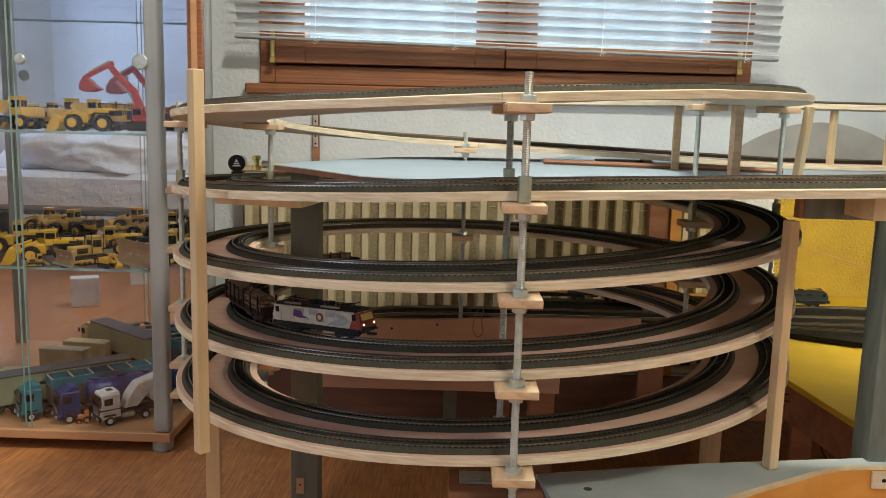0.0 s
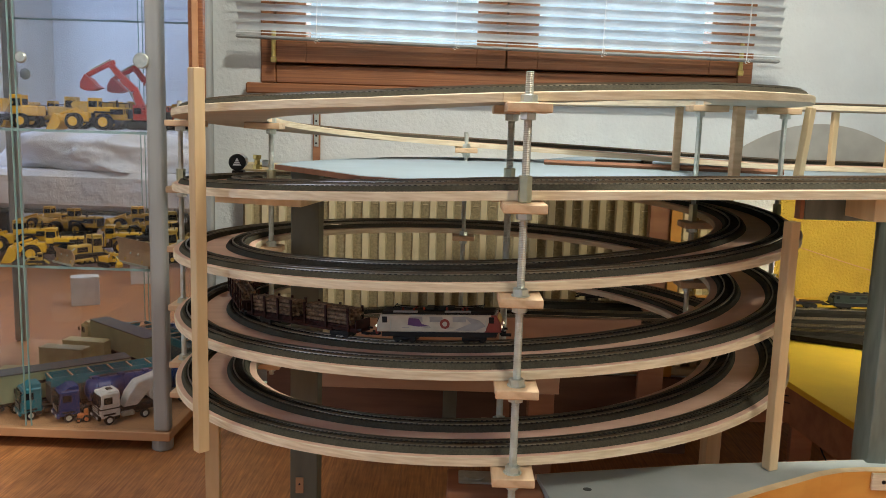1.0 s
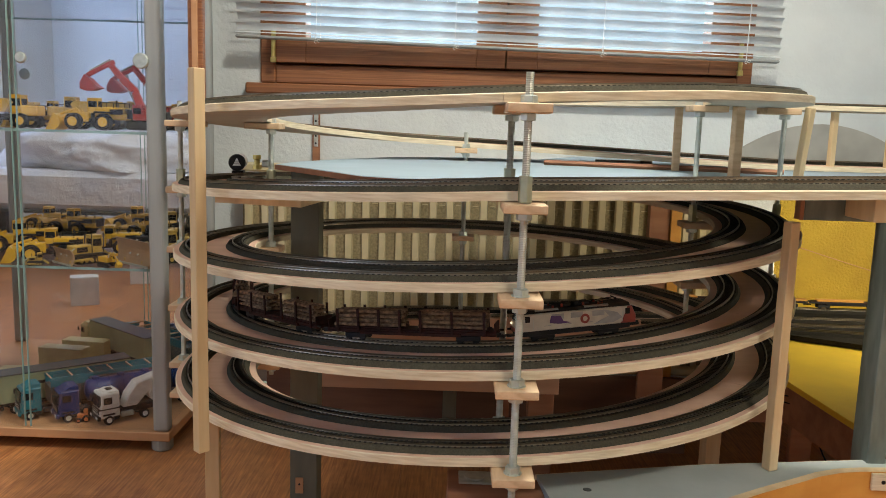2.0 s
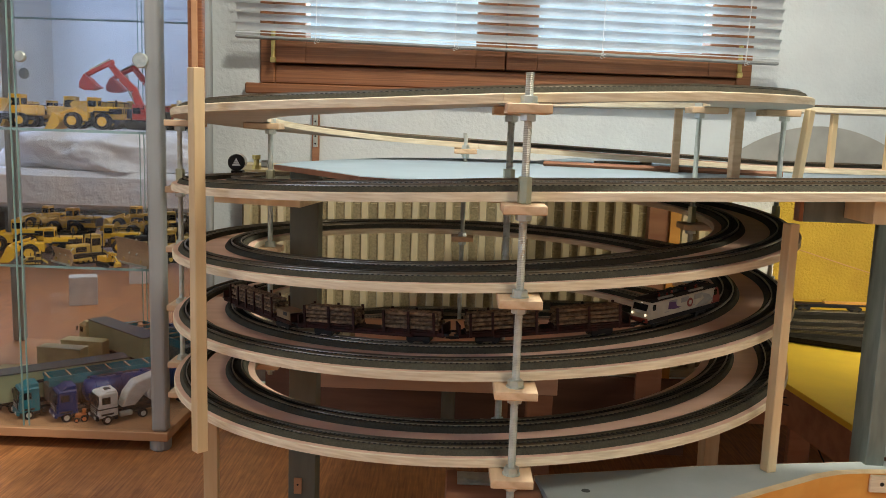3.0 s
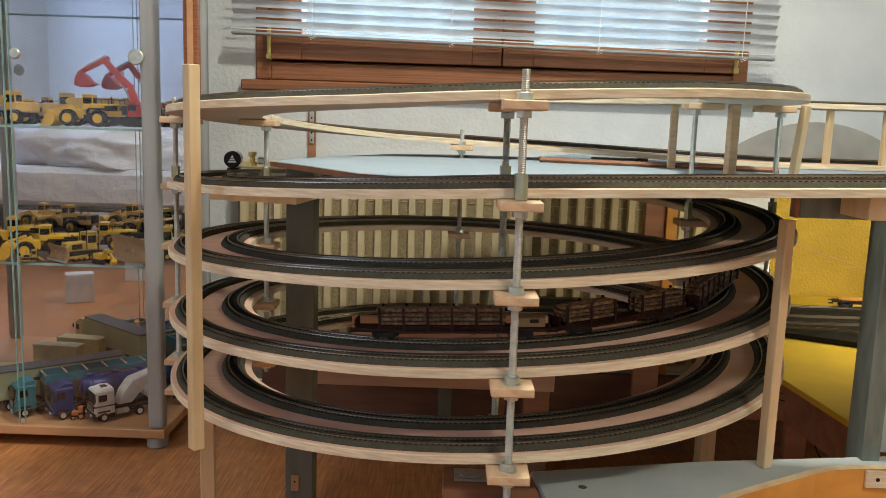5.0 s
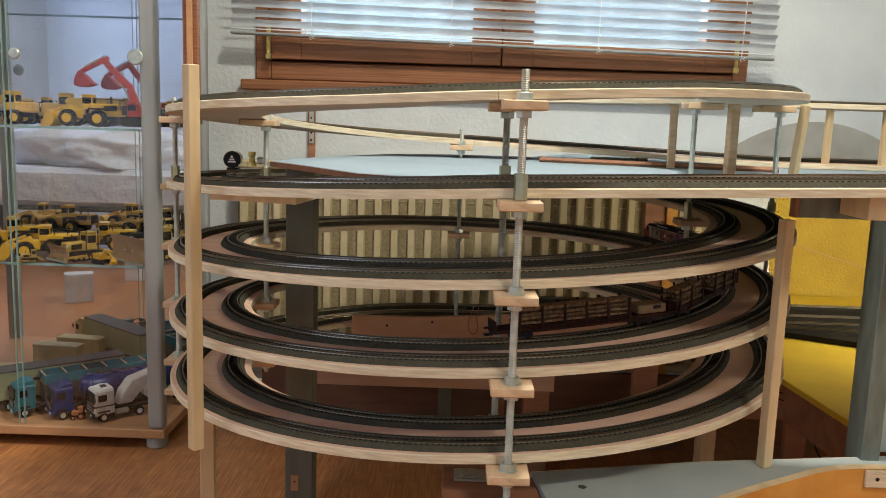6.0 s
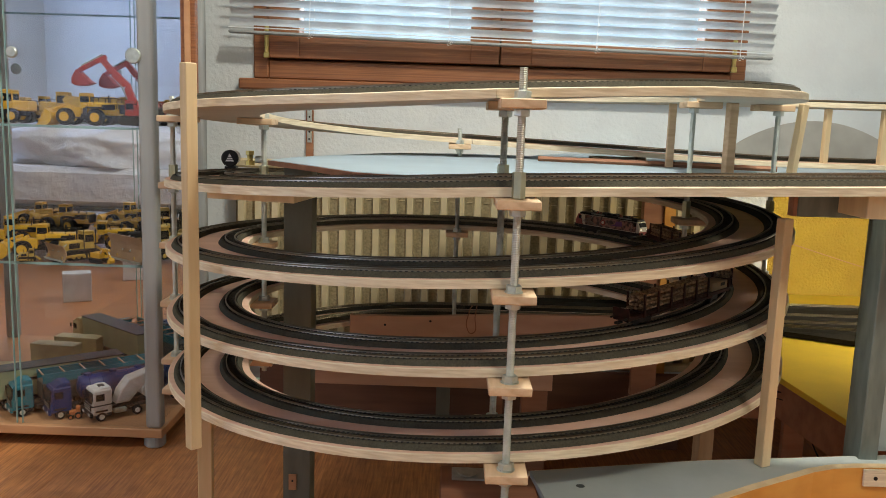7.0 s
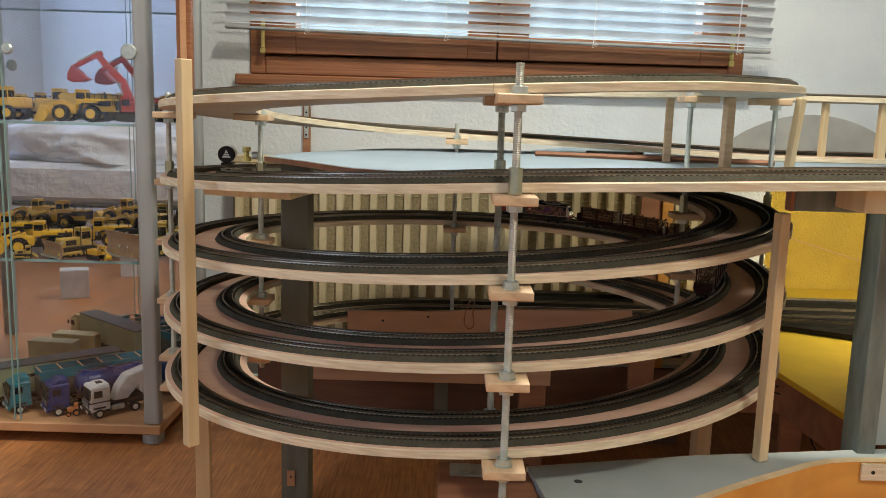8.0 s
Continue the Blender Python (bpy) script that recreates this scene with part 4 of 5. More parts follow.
def dump_truck(m, L, color, label):
    t = thing("toy_dump_truck", label, "toy dumper", m, "toy machines")
    s = L / 0.18
    for x in (-0.05, 0.035, 0.066):
        for y in (-0.028, 0.028):
            toy_wheel(t, x * s, y * s, 0.017 * s, 0.014 * s, color)
    part("chassis", box(0.15 * s, 0.024 * s, 0.014 * s, pose(0, 0, 0.024 * s), 0.002 * s), T_DARK, t)
    part("hood", box(0.040 * s, 0.044 * s, 0.024 * s, pose(-0.066 * s, 0, 0.040 * s), 0.003 * s), color, t)
    toy_cab(t, -0.034 * s, 0, 0.034 * s, 0.028 * s, 0.036 * s, 0.040 * s, color)
    bm = prism([(-0.016 * s, 0.036 * s), (0.085 * s, 0.036 * s), (0.098 * s, 0.066 * s), (-0.022 * s, 0.066 * s), (-0.03 * s, 0.058 * s)], 0.066 * s, m=pose(0, 0.033 * s, 0, 90, 0, 0))
    part("dump_body", bm, T_OCHRE if color is T_YEL else color, t)
    for k in range(4):
        part("body_rib", box(0.004 * s, 0.069 * s, 0.028 * s, pose((-0.01 + 0.026 * k) * s, 0, 0.051 * s)), color, t)
    return t


def excavator(m, color, label, s=1.0, big=True):
    t = thing("toy_excavator", label, "toy excavator", m, "toy machines")
    for y in (-0.028, 0.028):
        pts = [(0.04 + 0.012 * math.cos(a), 0.012 + 0.012 * math.sin(a)) for a in np.linspace(-math.pi / 2, math.pi / 2, 7)] + [(-0.04 + 0.012 * math.cos(a), 0.012 + 0.012 * math.sin(a)) for a in np.linspace(math.pi / 2, 1.5 * math.pi, 7)]
        part("crawler", prism([(a * s, b * s) for a, b in pts], 0.014 * s, m=pose(0, (y + 0.007) * s, 0, 90, 0, 0)), T_DARK, t, "dark crawler track")
    part("house", box(0.080 * s, 0.056 * s, 0.032 * s, pose(0.012 * s, 0, 0.044 * s), 0.003 * s), color, t)
    part("counterweight", box(0.016 * s, 0.056 * s, 0.028 * s, pose(0.058 * s, 0, 0.042 * s), 0.004 * s), T_DARK, t)
    toy_cab(t, -0.020 * s, -0.018 * s, 0.028 * s, 0.028 * s, 0.020 * s, 0.044 * s, color)
    sc = lambda v: tuple(s * k for k in v)
    if big:
        line = [(-0.016, 0.055, 0.024), (-0.038, 0.116, 0.022), (-0.076, 0.152, 0.020), (-0.108, 0.190, 0.015)]
        tip, wrist = (-0.118, 0.193), (-0.178, 0.157)
        scoop = [(-0.180, 0.160), (-0.194, 0.136), (-0.194, 0.118), (-0.180, 0.112), (-0.158, 0.112), (-0.132, 0.121), (-0.148, 0.127), (-0.160, 0.143), (-0.172, 0.152)]
    else:
        line = [(-0.010, 0.050, 0.017), (-0.040, 0.085, 0.016), (-0.085, 0.080, 0.012)]
        tip, wrist = (-0.082, 0.084), (-0.105, 0.036)
        scoop = [(-0.108, 0.040), (-0.120, 0.026), (-0.116, 0.010), (-0.094, 0.006), (-0.090, 0.014), (-0.098, 0.030)]
    for (x0, z0, w0), (x1, z1, w1) in zip(line, line[1:]):
        bm = prism([sc((x0 - 0.45 * w0, z0 - 0.2 * w0)), sc((x0 + 0.45 * w0, z0 + 0.2 * w0)), sc((x1 + 0.30 * w1, z1 + 0.45 * w1)), sc((x1 - 0.30 * w1, z1 - 0.45 * w1))], 0.013 * s, m=pose(0, 0.0145 * s, 0, 90, 0, 0), bevel=0.0008)
        part("boom", bm, color, t)
    part("knuckle", lathe([(0.009 * s, 0), (0.009 * s, 0.015 * s)], 14, m=pose(line[-1][0] * s, 0.0155 * s, line[-1][1] * s, 90, 0, 0)), color, t)
    beam_between(t, "stick", sc((tip[0] + 0.022, 0.008, tip[1] + 0.006)), sc((wrist[0], 0.008, wrist[1])), 0.013 * s, 0.010 * s, color)
    part("bucket", prism([sc(v) for v in scoop], 0.036 * s, m=pose(0, 0.026 * s, 0, 90, 0, 0), bevel=0.001), color, t)
    for u, v in (((tip[0] + 0.010, 0.008, tip[1] + 0.012), (wrist[0] + 0.008, 0.008, wrist[1] + 0.014)), ((line[0][0] - 0.016, 0.017, line[0][1] + 0.006), (line[-2][0] + 0.004, 0.017, line[-2][1] - 0.008))):
        part("cylinder", rod_between(sc(u), sc(v), 0.0028 * s, 8), ZINC, t, "bright hydraulic cylinder")
    for y in (-0.026, 0.026):
        part("hand_rail", rod_between((-0.0 * s, y * s, 0.070 * s), (0.055 * s, y * s, 0.070 * s), 0.0009 * s, 5), T_DARK, t)
        for x in (0.0, 0.027, 0.055):
            part("rail_post", rod_between((x * s, y * s, 0.058 * s), (x * s, y * s, 0.070 * s), 0.0008 * s, 5), T_DARK, t)
    return t


def truck(m, color, label, trailer, tcolor, L=0.27, stripes=False):
    """Tractor with its front at the origin, facing -x."""
    t = thing("toy_truck", label, "toy truck", m @ Matrix.Scale(1.15, 4), "toy trucks")
    part("chassis", box(0.125, 0.022, 0.010, pose(0.065, 0, 0.020), 0.001), T_DARK, t)
    bm = box(0.044, 0.050, 0.056, pose(0.022, 0, 0.043), 0.003)
    for v in bm.verts:
        if v.co.z > 0.055:
            v.co.x += 0.004 if v.co.x < 0.02 else 0
    cab = part("cab", bm, color, t)
    part("windscreen", box(0.004, 0.045, 0.024, pose(0.0016, 0, 0.0535, 0, 8, 0), 0.001), T_WINDOW, cab)
    for y in (-0.0253, 0.0253):
        part("side_window", box(0.018, 0.001, 0.015, pose(0.018, y, 0.054), 0.0003), T_WINDOW, cab)
        part("mirror", box(0.003, 0.004, 0.011, pose(0.0, y * 1.15, 0.055), 0.0005), T_DARK, cab)
    part("grille", box(0.002, 0.038, 0.014, pose(-0.0005, 0, 0.032), 0.0005), T_DARK, cab)
    part("bumper", box(0.006, 0.051, 0.010, pose(-0.001, 0, 0.017), 0.001), color if not stripes else T_DARK, cab)
    part("roof_fairing", prism([(0.008, 0.0695), (0.043, 0.0695), (0.043, 0.073 if stripes else 0.079), (0.026, 0.074 if stripes else 0.080)], 0.044, m=pose(0, 0.022, 0, 90, 0, 0), bevel=0.001), color, cab)
    for y in (-0.017, 0.017):
        part("headlight", box(0.002, 0.009, 0.005, pose(-0.0045, y, 0.018)), T_WHITE, cab)
    if stripes:
        part("stripe", box(0.045, 0.0512, 0.0025, pose(0.022, 0, 0.036)), T_DARK, cab)
        part("roof_hatch", box(0.012, 0.014, 0.002, pose(0.028, 0, 0.0742)), T_DARK, cab)
    for y in (-0.0256, 0.0256):
        part("door_step", box(0.012, 0.003, 0.008, pose(0.036, y, 0.014), 0.0004), T_DARK, cab)
        part("wheel_arch", box(0.026, 0.0016, 0.004, pose(0.020, y, 0.0235), 0.0004), T_DARK, cab)
    for k in range(3):
        part("grille_bar", box(0.0012, 0.036, 0.0012, pose(-0.0016, 0, 0.0275 + 0.0042 * k)), ZINC, cab)
    for y in (-0.012, 0.012):
        part("fuel_tank", box(0.028, 0.010, 0.011, pose(0.062, y * 1.4, 0.016), 0.002), ZINC if stripes else T_DARK, t)
    for x in (0.020, 0.098):
        for y in (-0.021, 0.021):
            toy_wheel(t, x, y, 0.0105, 0.009, T_WHITE if stripes else ZINC)
    if trailer == "box":
        part("trailer", box(L, 0.052, 0.062, pose(0.062 + L / 2, 0, 0.058), 0.001), tcolor, t)
        part("trailer_roof", box(L * 1.004, 0.0535, 0.003, pose(0.062 + L / 2, 0, 0.0905)), T_SLATE, t)
    elif trailer == "cage":
        tb = part("trailer", box(L, 0.050, 0.040, pose(0.062 + L / 2, 0, 0.047), 0.001), T_SLATE, t)
        for y in (-0.0255, 0.0255):
            part("top_rail", box(L, 0.003, 0.007, pose(0.062 + L / 2, y, 0.084)), tcolor, tb)
            part("mesh_side", box(L * 0.99, 0.001, 0.013, pose(0.062 + L / 2, y, 0.0735)), tcolor, tb)
        for k in range(7):
            part("cross_rail", box(0.003, 0.051, 0.003, pose(0.066 + (L - 0.008) * k / 6, 0, 0.086)), T_STEEL, tb)
    elif trailer == "tank":
        tb = part("trailer", lathe([(0.010, 0), (0.024, 0.006), (0.0255, 0.02), (0.0255, L - 0.02), (0.024, L - 0.006), (0.010, L)], 18, m=pose(0.062, 0, 0.058, 0, 90, 0)), tcolor, t, smooth=True)
        for k in range(5):
            part("tank_lid", lathe([(0.008, 0), (0.008, 0.005)], 12, m=pose(0.085 + (L - 0.05) * k / 4, 0, 0.0825)), tcolor, tb)
        for k in range(9):
            part("tank_rib", lathe([(0.0255, -0.0012), (0.0266, 0), (0.0255, 0.0012)], 18, m=pose(0.085 + (L - 0.046) * k / 8, 0, 0.058, 0, 90, 0)), tcolor, tb)
        part("walkway", box(L * 0.9, 0.012, 0.002, pose(0.062 + L / 2, 0.014, 0.082)), T_DARK, tb)
    elif trailer == "drum":
        ob = part("crane_body", prism([(0.055, 0.030), (0.065, 0.058), (0.085, 0.082), (0.16, 0.100), (0.165, 0.088), (0.125, 0.075), (0.10, 0.052), (0.085, 0.030)], 0.034, m=pose(0, 0.017, 0, 90, 0, 0), bevel=0.003), T_WHITE, t, "white superstructure")
        part("drum", lathe([(0.015, 0), (0.017, 0.002), (0.017, 0.034), (0.015, 0.036)], 24, m=pose(0.128, 0.018, 0.050, 90, 0, 0)), T_WHITE, ob)
    if trailer in ("box", "cage", "tank"):
        for x in (L * 0.78, L * 0.88, L * 0.98):
            for y in (-0.021, 0.021):
                toy_wheel(t, 0.062 + x, y, 0.0095, 0.009, ZINC)
        part("side_guard", box(L * 0.45, 0.048, 0.010, pose(0.062 + L * 0.47, 0, 0.018), 0.001), T_DARK, t)
        part("trailer_frame", box(L * 0.98, 0.020, 0.008, pose(0.062 + L / 2, 0, 0.0235)), T_DARK, t)
    return t


def toy_scene():
    # upper glass shelf
    z = SH1 + 0.0004
    wheel_loader(pose(-0.950, 0.462, z, 0, 0, 3), 0.205, T_YEL, "yellow toy wheel loader on the upper glass shelf")
    dump_truck(pose(-1.165, 0.468, z, 0, 0, 184), 0.19, T_YEL, "yellow toy dump truck on the upper glass shelf")
    dump_truck(pose(-1.000, 0.560, z, 0, 0, 10), 0.19, T_OCHRE, "ochre toy dump truck behind the wheel loader")
    wheel_loader(pose(-1.150, 0.565, z, 0, 0, -8), 0.17, T_OCHRE, "ochre toy wheel loader at the mirror")
    excavator(pose(-0.888, 0.672, z, 0, 0, 2), T_RED, "red toy excavator with its arm raised", 0.90)
    wheel_loader(pose(-1.335, 0.48, z, 0, 0, 3), 0.2, T_YEL, "yellow toy wheel loader beside the dump truck")
    # lower glass shelf
    z = SH2 + 0.0004
    wheel_loader(pose(-1.078, 0.475, z, 0, 0, 16), 0.215, T_YEL, "large yellow toy loader on the lower glass shelf")
    bulldozer(pose(-1.070, 0.404, z, 0, 0, 25), 0.055, T_OCHRE, "tiny ochre toy bulldozer on the glass shelf")
    bulldozer(pose(-0.972, 0.462, z, 0, 0, 52), 0.125, T_OCHRE, "ochre toy bulldozer with a broad blade", 1.12)
    bulldozer(pose(-0.800, 0.490, z, 0, 0, 52), 0.150, T_OCHRE, "ochre toy bulldozer with a large worn steel blade", 1.50)
    excavator(pose(-0.895, 0.410, z, 0, 0, 150), T_YEL, "tiny yellow toy excavator on the glass shelf", 0.42, False)
    wheel_loader(pose(-1.225, 0.600, z, 0, 0, 12), 0.22, T_YEL, "big yellow toy loader at the back of the shelf", 0.01)
    wheel_loader(pose(-0.985, 0.610, z, 0, 0, 14), 0.20, T_YEL, "yellow toy loader at the back of the shelf")
    bulldozer(pose(-0.860, 0.620, z, 0, 0, 20), 0.135, T_DARK, "black toy bulldozer at the back of the shelf")
    bulldozer(pose(-0.800, 0.660, z, 0, 0, 160), 0.12, T_OCHRE, "ochre toy bulldozer at the back of the shelf")
    wheel_loader(pose(-1.35, 0.50, z, 0, 0, 5), 0.2, T_YEL, "yellow toy loader on the lower glass shelf")
    # base
    z = BASE + 0.0004
    truck(pose(-0.935, 0.405, z, 0, 0, 42), T_WHITE, "white toy truck with a white drum body", "drum", T_WHITE, stripes=True)
    truck(pose(-1.040, 0.412, z, 0, 0, 39), T_BLUE, "dark blue toy tanker truck", "tank", T_BLUE, 0.27)
    truck(pose(-1.140, 0.420, z, 0, 0, 39), T_TEAL, "teal toy truck with an open trailer", "cage", T_TEAL, 0.27)
    g = truck(pose(-1.270, 0.405, z, 0, 0, 39), T_CREAM, "pale green toy truck with a box trailer", "box", T_GREEN, 0.29)
    part("lettering_bar", box(0.055, 0.0006, 0.007, pose(0.17, -0.0264, 0.066)), T_DARK, g, "dark bar of lettering")
    part("emblem", lathe([(0.007, 0), (0.007, 0.0006)], 16, m=pose(0.125, -0.0262, 0.066, 90, 0, 0)), T_RED, g)
    for x, y, r in ((-1.205, 0.560, 6), (-1.235, 0.650, 6)):
        b = thing("toy_container", "cream toy box container with a pale lid", "toy container", pose(x, y, z, 0, 0, r))
        part("container_body", box(0.14, 0.048, 0.058, pose(0, 0, 0.029), 0.001), T_CREAM, b)
        part("lid", box(0.142, 0.050, 0.004, pose(0, 0, 0.0602), 0.001), T_CREAM, b, "pale lid")
    c = thing("toy_tractor", "small orange toy tractor beside the trucks", "toy tractor", pose(-0.975, 0.418, z, 0, 0, 20))
    part("tractor_body", box(0.026, 0.012, 0.012, pose(0, 0, 0.015), 0.002), T_ORANGE, c)
    part("tractor_seat", box(0.010, 0.014, 0.012, pose(0.008, 0, 0.026), 0.002), T_ORANGE, c)
    for x, r in ((-0.009, 0.006), (0.009, 0.009)):
        for y in (-0.009, 0.009):
            toy_wheel(c, x, y, r, 0.005, T_ORANGE)


toy_scene()

# ---- room behind the camera, seen in the mirror ----
bed = thing("daybed", "low daybed with a white cover and dark legs", "bed")
part("mattress", span(-3.0, -1.35, -2.1, -1.25, 0.312, 0.52, 0.03), CLOTH, bed)
part("bed_frame", span(-3.0, -1.34, -2.1, -1.24, 0.292, 0.3115, 0.004), T_SLATE, bed)
for x in (-2.9, -2.15, -1.40):
    for y in (-2.05, -1.30):
        part("leg", span(x - 0.025, x + 0.025, y - 0.025, y + 0.025, 0, 0.2915), T_SLATE, bed)
bm = bmesh.new()
bmesh.ops.create_icosphere(bm, subdivisions=6, radius=1.0)
for v in bm.verts:
    n = noise.fractal(v.co * 1.3, 1.1, 2.0, 4)
    k = 1.0 + 0.26 * n + 0.34 * (0.3 - abs(noise.noise(v.co * 1.9 + Vector((3, 1, 2))))) + 0.05 * (0.3 - abs(noise.noise(v.co * 5.0)))
    v.co = Vector((-1.95 + v.co.x * 0.62 * k, -1.68 + v.co.y * 0.34 * k, max(0.5215, 0.56 + v.co.z * 0.26 * k)))
tagged(part("blanket", bm, CLOTH, smooth=True), "crumpled white and blue blanket heaped on the daybed", "blanket")
for x, y, w, h, turn in ((-1.655, -0.42, 0.115, 0.122, -25), (-1.60, -0.92, 0.10, 0.10, -21)):
    b = thing("carton", "small plain white carton on the floor", "box", pose(x, y, 0, 0, 0, turn))
    part("carton_body", box(w, 0.08, h, pose(0, 0, h / 2), 0.002), WHITE, b)
    part("flap", box(w * 0.98, 0.078, 0.002, pose(0, 0, h + 0.0012)), WHITE, b)
for x, y in ((0.28, -0.45), (0.95, -1.9), (-1.90, -0.55)):
    l = thing("ceiling_lamp", "round white ceiling lamp", "lamp", pose(x, y, 2.4))
    part("lamp_base", lathe([(0.16, -0.045), (0.22, -0.03), (0.22, -0.0005)], 32), WHITE, l)

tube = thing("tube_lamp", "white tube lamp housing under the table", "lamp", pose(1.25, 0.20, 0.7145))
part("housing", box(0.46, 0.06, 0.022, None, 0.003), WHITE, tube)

# second window, beyond the view
w2 = thing("window_2", "brown wooden casement window in the side wall", "window", kind="structure")
for y in (-2.6, -1.93, -1.24):
    part("window_frame", span(XL - 0.08, XL - 0.02, y, y + 0.04, 0.95, 2.15, 0.003), WINDOW_WOOD, w2)
for z in (0.95, 2.11):
    part("window_frame", span(XL - 0.08, XL - 0.02, -2.559, -1.241, z, z + 0.04, 0.003), WINDOW_WOOD, w2)

# the house across the street, and the ground outside
tagged(part("ground", span(-60, 60, 1.4, 120, -1.6, -1.5), T_GREEN), "pale green lawn outside the window", "ground", kind="structure")
hs = thing("house", "pale plastered house seen through the window", "house")
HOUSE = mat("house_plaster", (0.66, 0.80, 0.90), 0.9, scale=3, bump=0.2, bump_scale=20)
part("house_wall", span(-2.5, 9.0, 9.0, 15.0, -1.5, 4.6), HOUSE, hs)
part("roof", prism([(8.6, 4.6), (15.4, 4.6), (12.0, 7.2)], 12.5, m=pose(-3.0, 0, 0) @ Matrix(((0, 0, 1, 0), (1, 0, 0, 0), (0, 1, 0, 0), (0, 0, 0, 1)))), BROWN_WOOD, hs, "brown tiled roof")
for x in (3.17, 5.9):
    wd = part("house_window", span(x, x + 0.40, 8.93, 8.999, 1.15, 2.6, 0.01), WHITE, hs, "white window frame")
    for k in range(2):
        part("pane", span(x + 0.16 + 0.12 * k, x + 0.26 + 0.12 * k, 8.90, 8.929, 1.22, 2.52), T_BLUE, wd, "dark blue pane")

# ---- floor planks ----
def floor_planks():
    n = int((XR - XL) / 0.19)
    for i in range(n + 1):
        off = (i * 0.47) % 1.28
        for k in range(-4, 3):
            y0, y1 = max(YB, k * 1.28 - off + 0.64), min(WALL_Y, (k + 1) * 1.28 - off + 0.64)
            x0 = XL + 0.19 * i
            x1 = min(XR, x0 + 0.19)
            if y1 - y0 < 0.05 or x1 - x0 < 0.02:
                continue
            part("plank", span(x0 + 0.0002, x1 - 0.0002, y0 + 0.0002, y1 - 0.0002, -0.0055, 0.0), LAMINATE, floor)


floor_planks()

# ---- train ----
def bogie(t, x, turn, material=T_DARK):
    b = part("bogie", box(0.034, 0.020, 0.007, None, 0.001), material, t, at=pose(x, 0, 0.0075, 0, 0, turn))
    for wx in (-0.011, 0.011):
        part("axle", rod_between((wx, -0.0085, -0.0015), (wx, 0.0085, -0.0015), 0.0012, 6), T_DARK, b)
        for y in (-0.0083, 0.0083):
            part("wheel", lathe([(0.0058, -0.0012), (0.0058, 0.0004), (0.0050, 0.0012)], 14, m=pose(wx, y, -0.0015, 90, 0, 0)), L_ROOF, b)
    return b


L_WHITE = mat("loco_white", (0.64, 0.59, 0.48), 0.4, color2=(0.54, 0.49, 0.39), scale=60, coat=0.2)
L_RED = mat("loco_red", (0.30, 0.045, 0.028), 0.35, scale=60)
L_ROOF = mat("loco_roof", (0.02, 0.019, 0.017), 0.55, scale=80, spec=0.25)
L_GREY = mat("loco_grey", (0.40, 0.39, 0.37), 0.4, scale=80)
L_PURPLE = mat("loco_purple", (0.13, 0.05, 0.18), 0.4, scale=80)
HEADLIGHT = glow("headlight_glow", (1.0, 0.86, 0.60), 1.2)
# mottled brown and pink, with the inner side's shadow in the colour
L_SHADED_SIDE = mat("loco_shaded_side", (0.30, 0.16, 0.125), 0.5, color2=(0.035, 0.025, 0.025), scale=110, detail=3, contrast=(0.42, 0.58))
CAB_GLOW = glow("cab_glow", (0.45, 0.30, 0.07), 0.10)


